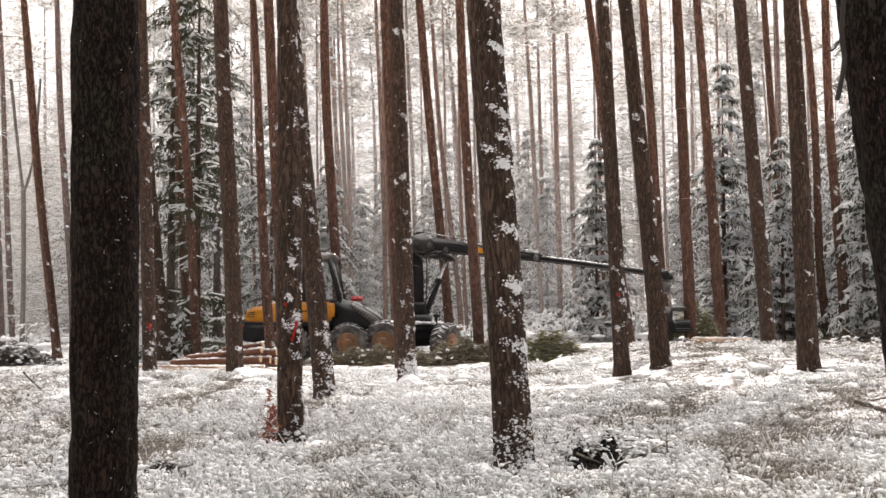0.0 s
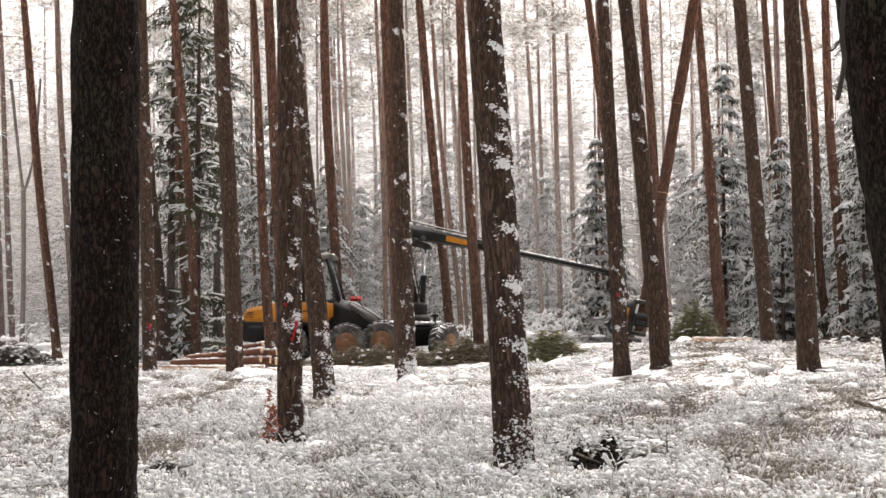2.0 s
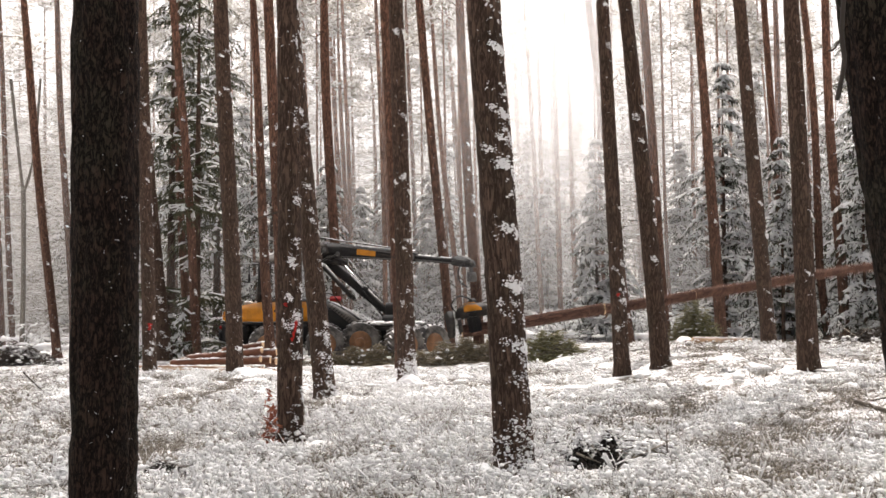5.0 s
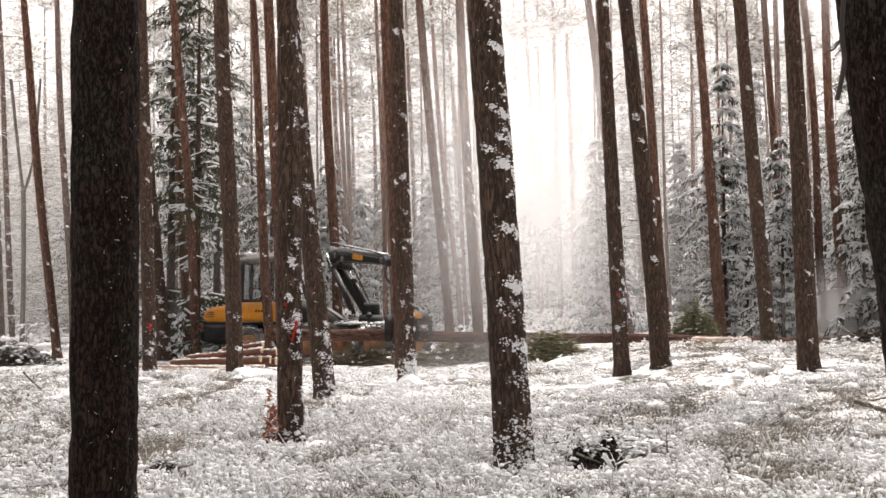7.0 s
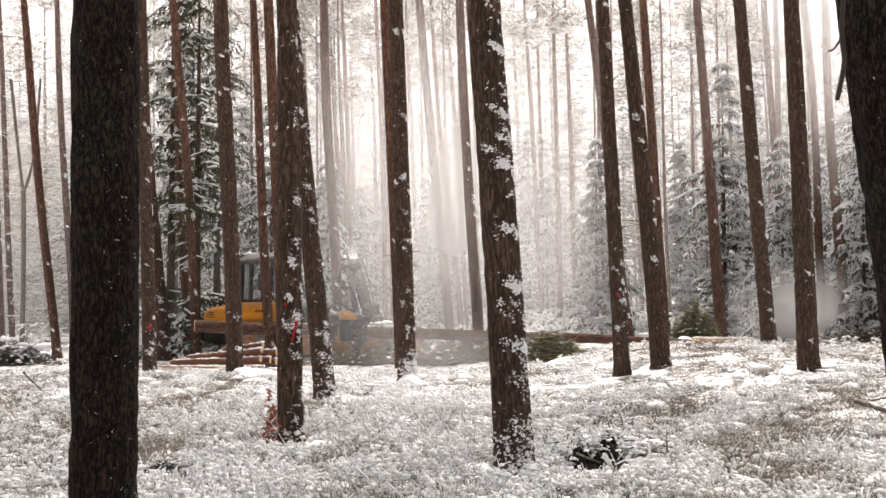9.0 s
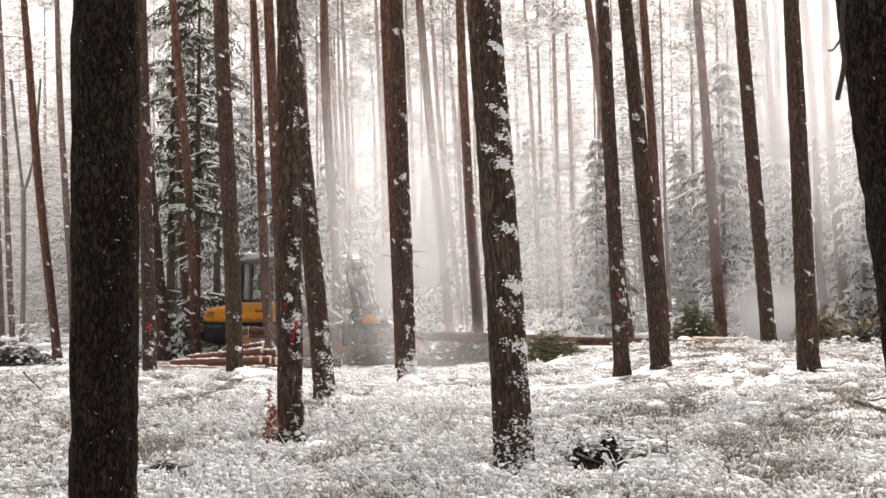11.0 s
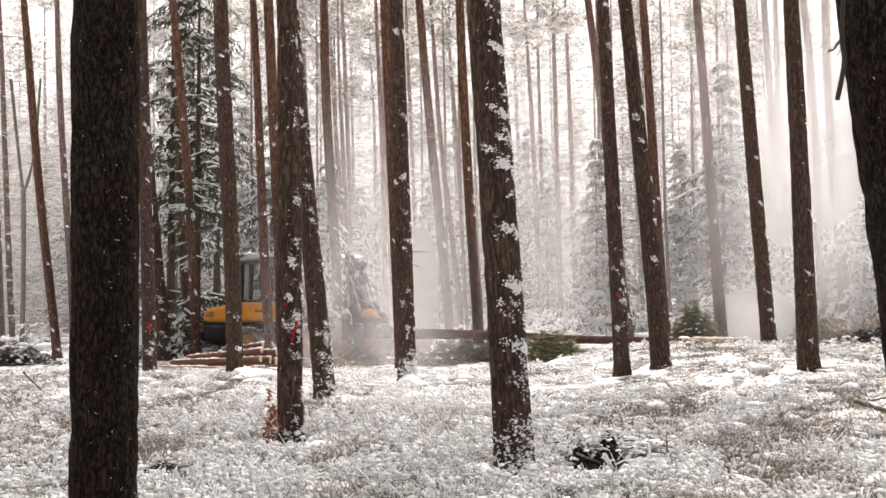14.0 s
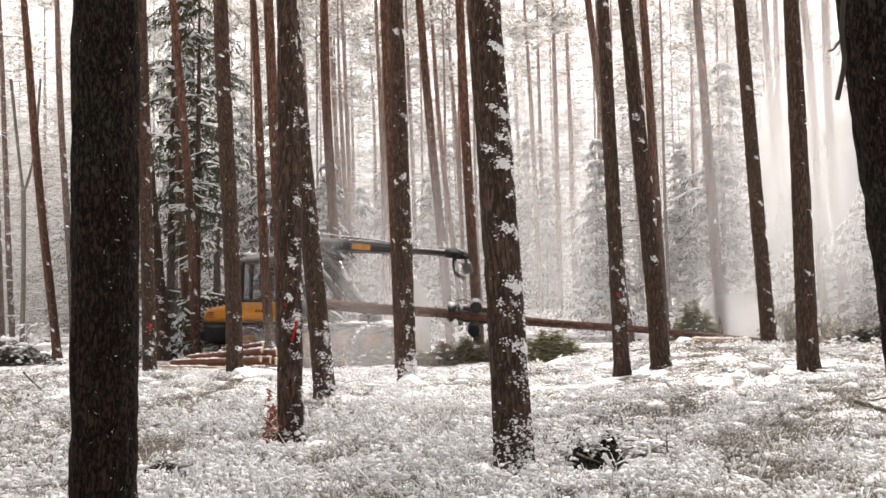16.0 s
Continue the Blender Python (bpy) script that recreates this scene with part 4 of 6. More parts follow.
    part("work_lamps", bm, STEEL, h, "pale work lamps on the roof")
    bm = bmesh.new()
    hose(bm, [(-2.6, -1.1, 3.55), (-2.85, -1.35, 3.5), (-2.85, -1.4, 3.2)], 0.02)
    box(bm, (-2.85, -1.42, 3.05), (0.06, 0.2, 0.36), 0.03)
    part("mirror", bm, BLACK, h)
    bm = bmesh.new()
    rod(bm, (-2.9, 0.7, 2.15), (-2.9, 0.7, 2.75), 0.07, 0.06)
    part("exhaust_pipe", bm, STEEL, h)
    bm = bmesh.new()
    for s in (-1.2, -0.95):
        rod(bm, (s, -1.32, 0.7), (s, -1.3, 2.0), 0.025)
    for k in range(5):
        rod(bm, (-1.2, -1.32, 0.8 + 0.25 * k), (-0.95, -1.32, 0.8 + 0.25 * k), 0.02)
    part("ladder", bm, STEEL, h)
    flakes_on("roof_snow", h, -2.5, -0.8, -1.0, 1.0, 3.96, 50, 5, 0.1)
    # middle frame with sloping fender
    bm = bmesh.new()
    prism(bm, [(-0.72, 0.9), (-0.72, 2.2), (-0.3, 2.27), (0.0, 2.22), (0.5, 1.97), (0.9, 1.72), (1.15, 1.48), (1.15, 1.0), (1.0, 0.8)], -1.15, 1.15, 0.06)
    fender = part("fender", bm, BLACK, h, "dark grey sloping fender, dusted with snow")
    bm = bmesh.new()
    box(bm, (-0.78, -1.3, 1.92), (0.34, 0.06, 0.5), 0.03)
    part("side_panel", bm, YELLOW, h, "yellow side panel")
    bm = bmesh.new()
    prism(bm, [(-0.12, 2.1), (0.02, 2.18), (0.48, 1.94), (0.87, 1.69), (1.1, 1.47), (0.7, 1.45)], -1.19, -1.15, 0.012)
    part("fender_panel", bm, DUSTY, fender, "pale dusty ribbed panel")
    for k in range(9):
        bm = bmesh.new()
        box(bm, (0.06 + 0.09 * k, -1.2, 2.03 - 0.066 * k), (0.03, 0.03, 0.2), 0.008, Matrix.Rotation(0.75, 4, "Y"))
        part("fender_slat", bm, BLACK, fender)
    bm = bmesh.new()
    box(bm, (0.15, -0.7, 2.33), (0.54, 0.3, 0.18), 0.08)
    part("warning_lamp", bm, RED, h, "red lamp cover")
    bm = bmesh.new()
    hose(bm, [(-0.6, -1.0, 2.2), (-0.35, -1.1, 2.5), (0.1, -1.05, 2.45), (0.5, -0.9, 1.9)], 0.02)
    part("handrail", bm, BLACK, h)
    flakes_on("deck_snow", h, -3.4, -0.9, -1.1, 1.1, 2.2, 26, 1, 0.12)
    for x in (-2.2, -0.1, 1.07):
        for y in (-1.12, 1.12):
            hub = wheel(x, y, 1 if y > 0 else -1, h)
            if abs(x + 0.1) < 0.01:
                hub.matrix_basis = pose(x, y, 0.72, 0, 0, -8) @ Matrix.Diagonal((1.08, 1.0, 1.08, 1))
            if x > 1:
                hub.matrix_basis = pose(x + 0.1, y, 0.77, 0, 0, -12) @ Matrix.Diagonal((1.13, 1.0, 1.13, 1))
    for y in (-1.12, 1.12):
        bm = bmesh.new()
        prism(bm, [(-0.35, 0.55), (-0.25, 0.82), (1.2, 0.82), (1.35, 0.55), (0.5, 0.42)], y - 0.18 * (1 if y > 0 else -1) - 0.08, y - 0.18 * (1 if y > 0 else -1) + 0.08, 0.03)
        part("bogie", bm, BLACK, h)
    # front frame, hinged at x = 0.9
    front = new("front_frame")
    front.parent = h
    bm = bmesh.new()
    prism(bm, [(0.1, 0.75), (0.1, 1.3), (2.1, 1.42), (2.5, 1.25), (2.5, 0.7), (1.4, 0.6)], -0.75, 0.75, 0.05)
    box(bm, (1.0, 0, 1.38), (1.9, 2.2, 0.12), 0.04)
    box(bm, (2.3, -0.9, 1.15), (0.4, 0.4, 0.45), 0.05)
    part("front_deck", bm, BLACK, front)
    flakes_on("front_snow", front, 0.2, 2.3, -1.0, 1.0, 1.46, 60, 2, 0.13)
    bm = bmesh.new()
    rod(bm, (2.1, -0.85, 1.35), (2.1, -0.85, 1.75), 0.05)
    box(bm, (2.12, -0.85, 1.72), (0.24, 0.26, 0.26), 0.08)
    part("front_lamp", bm, BLACK, front)
    bm = bmesh.new()
    rod(bm, (1.5, 0, 1.2), (1.5, 0, 1.75), 0.5, 0.42, 28)
    rod(bm, (1.5, 0, 1.75), (1.5, 0, 2.2), 0.34, 0.3, 24)
    part("crane_post", bm, BLACK, front, "black slewing post of the crane")
    for y in (-1.12, 1.12):
        wheel(2.65, y, 1 if y > 0 else -1, front, "front_wheel").matrix_basis = pose(2.45, y, 0.7, 0, 0, 62) @ Matrix.Diagonal((1.08, 1, 1.08, 1))
    # crane
    arm = new("lift_arm")
    arm.parent = h
    bm = bmesh.new()
    prism(bm, [(-0.25, -0.13), (-0.25, 0.16), (1.2, 0.2), (3.4, 0.14), (3.4, -0.14), (1.2, -0.22)], -0.17, 0.17, 0.03)
    rod(bm, (0, -0.24, 0), (0, 0.24, 0), 0.13, 0.13, 16)
    part("arm_beam", bm, BLACK, arm)
    bm = bmesh.new()
    rod(bm, (0.6, -0.27, -0.3), (2.3, -0.27, -0.45), 0.075)
    rod(bm, (0.6, 0.27, -0.3), (2.3, 0.27, -0.45), 0.075)
    part("cylinder", bm, GREY, arm)
    bm = bmesh.new()
    rod(bm, (-0.05, -0.27, -0.22), (0.6, -0.27, -0.3), 0.04)
    rod(bm, (-0.05, 0.27, -0.22), (0.6, 0.27, -0.3), 0.04)
    part("cylinder_rod", bm, CHROME, arm, "bright steel cylinder rod")
    bm = bmesh.new()
    for k in range(3):
        hose(bm, [(-0.1, 0.2 - 0.08 * k, 0.25), (0.9, 0.22 - 0.08 * k, 0.33), (2.2, 0.2 - 0.08 * k, 0.25), (3.2, 0.2 - 0.08 * k, 0.2)], 0.022)
    part("hoses", bm, BLACK, arm)
    boom = new("outer_boom")
    boom.parent = h
    bm = bmesh.new()
    prism(bm, [(-0.3, -0.1), (-0.25, 0.16), (0.3, 0.26), (1.6, 0.27), (4.95, 0.155), (4.95, -0.12), (1.6, -0.24), (0.4, -0.26)], -0.17, 0.17, 0.03)
    part("boom_beam", bm, BLACK, boom)
    bm = bmesh.new()
    for s in (-1, 1):
        box(bm, (3.0, s * 0.178, 0.12), (3.1, 0.03, 0.03), 0.006, Matrix.Rotation(0.03, 4, "Y"))
        box(bm, (3.0, s * 0.178, -0.15), (3.1, 0.03, 0.03), 0.006, Matrix.Rotation(-0.03, 4, "Y"))
    part("boom_flange", bm, STEEL, boom, "scraped steel edges")
    for x, z, r in ((0.0, 0.0, 0.15), (0.62, -0.02, 0.11), (1.3, -0.12, 0.09), (4.8, 0.02, 0.1)):
        bm = bmesh.new()
        rod(bm, (x, -0.23, z), (x, 0.23, z), r, r, 16)
        rod(bm, (x, -0.25, z), (x, 0.25, z), r * 0.5, r * 0.5, 12)
        part("pivot_pin", bm, STEEL, boom)
    bm = bmesh.new()
    for s in (-1, 1):
        prism(bm, [(-0.22, -0.3), (-0.18, 0.2), (0.12, 0.33), (0.7, 0.2), (0.85, -0.1), (0.3, -0.42)], s * 0.2 - 0.02, s * 0.2 + 0.02, 0.015)
    part("knuckle_plate", bm, GREY, boom)
    bm = bmesh.new()
    for s in (-1, 1):
        box(bm, (2.65, s * 0.176, 0.02), (0.9, 0.01, 0.2), 0.003)
    part("yellow_sign", bm, YELLOW, boom, "yellow maker's plate without letters", False)
    bm = bmesh.new()
    prism(bm, [(0.25, -0.2), (0.5, -0.12), (1.5, -0.33), (1.62, -0.5), (1.4, -0.52)], -0.1, 0.1, 0.03)
    rod(bm, (0.05, 0, -0.42), (1.45, 0, -0.45), 0.08)
    part("boom_linkage", bm, GREY, boom)
    bm = bmesh.new()
    for k in range(4):
        hose(bm, [(-0.15, 0.12 - 0.08 * k, 0.1), (0.1, 0.12 - 0.08 * k, 0.4), (1.2, 0.12 - 0.08 * k, 0.36), (3.0, 0.12 - 0.08 * k, 0.3), (4.5, 0.12 - 0.08 * k, 0.22)], 0.022)
    for k in range(5):
        hose(bm, [(-0.2 + 0.05 * k, -0.2, 0.05), (0.05 + 0.1 * k, -0.24 - 0.02 * k, -0.35 - 0.06 * k), (0.45 + 0.08 * k, -0.24, -0.5 + 0.05 * k), (0.9 + 0.1 * k, -0.2, -0.18)], 0.022)
    hose(bm, [(0.0, -0.15, -0.1), (0.4, -0.25, -0.5), (0.9, -0.25, -0.35), (1.3, -0.22, -0.1)], 0.025)
    part("hoses", bm, GREY, boom)
    flakes_on("boom_snow", boom, 0.2, 4.85, -0.12, 0.12, 0.235, 110, 3, 0.055)
    ram = new("lift_cylinder")
    ram.parent = h
    bm = bmesh.new()
    rod(bm, (0, 0, 0), (1.75, 0, 0), 0.1, 0.1, 16)
    rod(bm, (0, -0.16, 0), (0, 0.16, 0), 0.12, 0.12, 14)
    rod(bm, (1.6, 0, 0), (1.78, 0, 0), 0.12, 0.12, 16)
    hose(bm, [(0.1, -0.12, 0.1), (0.7, -0.16, 0.18), (1.4, -0.14, 0.13), (1.7, -0.1, 0.1)], 0.024)
    part("barrel", bm, BLACK, ram)
    piston = new("lift_piston")
    piston.parent = h
    bm = bmesh.new()
    rod(bm, (-1.7, 0, 0), (0, 0, 0), 0.055, 0.055, 14)
    part("piston_rod", bm, CHROME, piston, "bright steel piston rod")
    bm = bmesh.new()
    rod(bm, (0, -0.15, 0), (0, 0.15, 0), 0.1, 0.1, 14)
    part("piston_eye", bm, BLACK, piston)
    tele = new("extension_boom")
    tele.parent = h
    bm = bmesh.new()
    prism(bm, [(-4.7, -0.1), (-4.7, 0.11), (-0.1, 0.09), (0.05, 0.0), (-0.1, -0.1)], -0.115, 0.115, 0.02)
    part("extension_beam", bm, BLACK, tele)
    bm = bmesh.new()
    for s in (-1, 1):
        rod(bm, (-4.6, s * 0.13, 0.075), (-0.6, s * 0.13, 0.07), 0.016)
        rod(bm, (-4.6, s * 0.135, -0.06), (-0.6, s * 0.135, -0.06), 0.02)
    part("pressure_pipe", bm, STEEL, tele)
    flakes_on("extension_snow", tele, -4.6, -0.8, -0.08, 0.08, 0.1, 90, 8, 0.05)
    bm = bmesh.new()
    prism(bm, [(-0.75, -0.12), (-0.75, 0.14), (-0.35, 0.22), (0.1, 0.05), (0.12, -0.14), (-0.3, -0.16)], -0.15, 0.15, 0.03)
    part("boom_tip", bm, BLACK, tele)
    link = new("rotator_link")
    link.parent = h
    bm = bmesh.new()
    rod(bm, (-0.05, 0, 0), (0.35, 0, 0), 0.07, 0.06, 14)
    rod(bm, (0.3, 0, 0), (0.62, 0, 0), 0.15, 0.17, 18)
    rod(bm, (0.0, -0.16, 0), (0.0, 0.16, 0), 0.06, 0.06, 12)
    part("rotator", bm, STEEL, link)
    bm = bmesh.new()
    for k in range(3):
        hose(bm, [(-0.1, -0.1 + 0.1 * k, -0.1), (0.15, -0.15 + 0.15 * k, -0.4), (0.55, -0.15 + 0.15 * k, -0.42), (0.8, -0.1 + 0.1 * k, -0.15)], 0.024)
    part("hoses", bm, BLACK, link)
    # felling head, its stem axis along x
    head = new("felling_head")
    head.parent = h
    bm = bmesh.new()
    prism(bm, [(-0.55, 0.24), (-0.5, 0.55), (-0.15, 0.72), (0.45, 0.68), (0.7, 0.42), (0.7, 0.24)], -0.26, 0.26, 0.04)
    prism(bm, [(-0.12, 0.6), (0.0, 0.86), (0.2, 0.86), (0.3, 0.6)], -0.2, 0.2, 0.03)
    part("head_frame", bm, GREY, head, "grimy grey steel frame")
    bm = bmesh.new()
    prism(bm, [(-0.3, 0.38), (-0.28, 0.68), (-0.1, 0.77), (0.24, 0.72), (0.42, 0.56), (0.46, 0.38)], -0.275, 0.275, 0.07)
    part("head_cover", bm, YELLOW, head, "yellow cover")
    bm = bmesh.new()
    prism(bm, [(-0.86, -0.32), (-0.88, 0.5), (-0.6, 0.58), (-0.56, 0.25), (-0.62, -0.32)], -0.34, -0.22, 0.03)
    box(bm, (-0.74, 0.0, 0.42), (0.22, 0.62, 0.28), 0.05)
    part("saw_box", bm, GREY, head, "scraped steel saw box")
    for s in (-1, 1):
        bm = bmesh.new()
        rod(bm, (0.05, s * 0.4, -0.24), (0.05, s * 0.4, 0.26), 0.19, 0.19, 24)
        for k in range(16):
            a = 2 * math.pi * k / 16
            box(bm, (0.05 + 0.195 * math.cos(a), s * 0.4 + 0.195 * math.sin(a), 0), (0.04, 0.03, 0.44), 0.008, Matrix.Rotation(a, 4, "Z"))
        box(bm, (0.05, s * 0.38, 0.36), (0.3, 0.34, 0.16), 0.04)
        part("feed_roller", bm, BLACK, head, smooth=False)
    for x0 in (-0.42, 0.62):
        for s in (-1, 1):
            bm = bmesh.new()
            line = [(0.27 + 0.06 * math.sin(a * 2), a) for a in np.linspace(0.35, 2.75, 10)]
            ring = []
            for r, a in line:
                ring.append([bm.verts.new((x0 + dx, s * (r + dr) * math.sin(a), (r + dr) * math.cos(a))) for dx, dr in ((-0.07, 0), (0.07, 0), (0.05, 0.05), (-0.05, 0.05))])
            for p, q in zip(ring, ring[1:]):
                for j in range(4):
                    bm.faces.new((p[j], p[(j + 1) % 4], q[(j + 1) % 4], q[j]))
            bm.faces.new(ring[0])
            bm.faces.new(ring[-1][::-1])
            bmesh.ops.recalc_face_normals(bm, faces=bm.faces)
            part("delimbing_knife", bm, GREY, head, smooth=False)
    bm = bmesh.new()
    for k in range(4):
        hose(bm, [(0.1, -0.2 + 0.12 * k, 0.8), (-0.3, -0.3 + 0.16 * k, 1.0), (-0.6, -0.32 + 0.18 * k, 0.75), (-0.5, -0.25 + 0.14 * k, 0.5)], 0.024)
    part("hoses", bm, BLACK, head)
    return dict(machine=h, front=front, arm=arm, boom=boom, ram=ram, piston=piston, tele=tele, link=link, head=head)


MACHINE = harvester()


# ---- the felled pine: three lengths that part as they are cut ----
def stem(name, label, long, r0, r1, end_cut, tip=False, seed=0):
    """A length of pine along +x from its butt."""
    rng = np.random.default_rng(seed)
    root = tagged(new(name), label, "log", "lengths of the felled pine")
    xs = np.linspace(0, long, int(long * 5) + 2)
    rr = np.linspace(r0, r1, len(xs))
    v, f = tube(np.stack([0.02 * np.sin(xs), 0.02 * np.cos(xs * 0.7), xs], -1), rr[:, None] * (1 + 0.02 * rng.normal(size=(1, 18)) + 0.008 * rng.normal(size=(len(xs), 18))), 18)
    v = v[:, [2, 1, 0]] * (1, 1, -1)
    raw("bark", v, f[:, ::-1], BARK_STEM, root, smooth=True)
    for x, r, s in ((0, r0, -1), (long, r1, 1)):
        bm = bmesh.new()
        rod(bm, (x - s * 0.01, 0, 0), (x + s * 0.012, 0, 0), r * 0.97, r * 0.95, 18)
        part("cut_face", bm, CUT, root, "pale fresh saw cut")
    if tip:
        limbs, tufts = crown(rng, 0, 6.0, 0.85, 60)
        for nm, (vv, ff), mt in (("limbs", limbs, BARK), ("crown", tufts, GREENS)):
            vv = vv[:, [2, 1, 0]] * (1, 1, -1) + (long - 5.8, 0, 0)
            tagged(raw(nm, vv, ff, mt, root), kind="stuff")
    return root


BARK_STEM = bark_mat("stem_bark", (0.08, 0.045, 0.035), (0.2, 0.11, 0.08), (0.2, 0.085, 0.045), 9, 0.02, 0.8, (0.2, 1, 1))
LONG_A, LONG_B = 4.72, 3.0
BUTT = stem("butt_log", "fresh reddish pine log cut from the felled stem", LONG_A, 0.2, 0.185, CUT, seed=1)
SECOND = stem("second_log", "second length cut from the felled pine stem", LONG_B, 0.185, 0.175, CUT, seed=2)
REST = stem("felled_pine", "felled pine stem with its leafy top", 21.0, 0.175, 0.05, CUT, True, seed=3)


# ---- logs, brush and other small things ----
def log(x, y, z, long, r, yaw, pitch, sort, label):
    root = tagged(new("log"), label, "log", "cut logs by the trail")
    root.matrix_basis = pose(x, y, z, 0, pitch, yaw)
    rng = np.random.default_rng(int(abs(x * 31 + y * 17) * 10))
    xs = np.linspace(-long / 2, long / 2, 26)
    v, f = tube(np.stack([0.012 * np.sin(xs * 2), 0.012 * np.cos(xs), xs], -1), np.linspace(r, r * 0.88, 26)[:, None] * (1 + 0.05 * rng.normal(size=(26, 16))), 16)
    raw("bark", v[:, [2, 1, 0]] * (1, 1, -1), f[:, ::-1], sort, root, smooth=True)
    for e, rr in ((-1, r), (1, r * 0.88)):
        bm = bmesh.new()
        rod(bm, (e * (long / 2 - 0.012), 0, 0), (e * (long / 2 + 0.012), 0, 0), rr * 0.98, rr * 0.96, 16)
        part("cut_face", bm, CUT, root, "pale sawn end")
    n = int(long * 9)
    c = np.stack([rng.uniform(-long / 2, long / 2, n), rng.normal(size=n) * 0.04, np.full(n, r * 0.93)], -1)
    tagged(raw("snow_patch", *lumps(rng, c, np.stack([0.04 + 0.1 * rng.random(n), 0.03 + 0.05 * rng.random(n), 0.015 + 0.02 * rng.random(n)], -1)), SNOW, root, smooth=True), kind="stuff")


for x, y, z, long, r, yaw, pitch, sort in ((-7.2, 33.6, -0.04, 4.0, 0.05, -2, 0, PEELED), (-7.0, 33.2, -0.1, 4.6, 0.055, 1, 0, PEELED), (-6.3, 32.9, -0.13, 3.6, 0.05, 4, 0, PEELED), (-7.7, 32.8, -0.14, 3.0, 0.045, -3, 0, PEELED),
                                           (-6.75, 34.4, 0.1, 2.9, 0.1, -16, -3, LOGBARK), (-6.5, 34.75, 0.1, 2.7, 0.12, -7, -1, LOGBARK), (-6.15, 35.15, 0.1, 2.4, 0.11, -18, 1, LOGBARK), (-6.5, 34.5, 0.3, 2.5, 0.095, -20, -6, LOGBARK), (-5.85, 34.9, 0.32, 1.7, 0.115, -6, -2, LOGBARK), (-6.0, 34.75, 0.5, 1.3, 0.085, -15, -8, LOGBARK),
                                           (-3.3, 33.6, -0.17, 4.0, 0.05, -1, 0, PEELED), (-2.2, 34.2, -0.17, 2.6, 0.045, 4, 0, PEELED), (-1.7, 33.4, -0.18, 1.9, 0.04, -8, 0, PEELED)):
    log(x, y, z, long, r, yaw, pitch, sort, "pale stripped pine log lying in the snow" if sort is PEELED else "reddish-brown pine log stacked on others")
def cut_stump(x, y):
    root = tagged(new("tree_stump"), "low fresh pine stump with pale cut top", "stump")
    root.matrix_basis = pose(x, y, land(x, y) - 0.1)
    zs = np.linspace(0, 0.42, 8)
    raw("bark", *tube(np.stack([0 * zs, 0 * zs, zs], -1), np.repeat((0.19 + 0.1 * np.exp(-zs / 0.1))[:, None], 16, 1), 16), BARK, root, smooth=True)
    bm = bmesh.new()
    rod(bm, (0, 0, 0.4), (0, 0, 0.43), 0.188, 0.185, 16)
    part("cut_face", bm, CUT, root, "pale fresh saw cut")


cut_stump(8.13, 38.0)
log(8.95, 37.2, 0.6, 1.9, 0.15, 6, 0, PEELED, "pale log lying behind the snowy rise")


def brush(name, label, x, y, wide, deep, high, n, sort, seed, sticks=60, snow=60, rot=0):
    """A heap of cut or growing branches with needles, some snow on it."""
    rng = np.random.default_rng(seed)
    root = tagged(new(name), label, "brush")
    root.matrix_basis = pose(x, y, land(x, y) - 0.04)
    u = rng.normal(size=(n, 2)) * 0.42
    h = high * np.exp(-1.1 * (u ** 2).sum(1)) * rng.random(n) ** 0.7 * (0.65 + 0.5 * np.sin(u[:, 0] * 9 + seed) ** 2)
    c = np.stack([u[:, 0] * wide, u[:, 1] * deep, h], -1)
    if sort is RUST_LEAF:
        body = leaves(rng, c + (0, 0, 0.08), 0.03 + 0.03 * rng.random(n), 0.7)
    else:
        body = blades(rng, c, c + rng.normal(size=(n, 3)) * (0.16, 0.16, 0.05) * (0.5 if wide < 0.7 else 1), (0.006 if wide < 0.7 else 0.012) + 0.004 * rng.random(n))
    tagged(raw("foliage", *body, sort, root), kind="stuff")
    b = np.stack([rng.normal(size=sticks) * wide * 0.4, rng.normal(size=sticks) * deep * 0.4, 0.5 * high * rng.random(sticks)], -1)
    tagged(raw("twig_tangle", *blades(rng, b, b + rng.normal(size=(sticks, 3)) * (0.6, 0.4, 0.3) * min(1, wide), 0.016), TWIGS, root), kind="stuff")
    if rot:
        u = rng.normal(size=(rot, 2)) * 0.35
        c = np.stack([u[:, 0] * wide, u[:, 1] * deep, high * 0.75 * rng.random(rot) * np.exp(-2.5 * (u ** 2).sum(1)) * (0.7 + 0.4 * np.sin(u[:, 0] * 11))], -1)
        tagged(raw("rotten_wood", *lumps(rng, c, np.full((rot, 3), 0.055 * high) * (0.5 + 0.8 * rng.random((rot, 3)))), PEAT, root), kind="stuff")
    if snow:
        u = rng.normal(size=(snow, 2)) * 0.4
        c = np.stack([u[:, 0] * wide, u[:, 1] * deep, high * np.exp(-1.1 * (u ** 2).sum(1)) * (0.5 + 0.4 * rng.random(snow))], -1)
        tagged(raw("snow_patch", *lumps(rng, c, (0.36 if rot else 1.0) * np.stack([0.03 + 0.08 * rng.random(snow)] * 2 + [0.02 + 0.03 * rng.random(snow)], -1)), SNOW, root, smooth=True), kind="stuff")


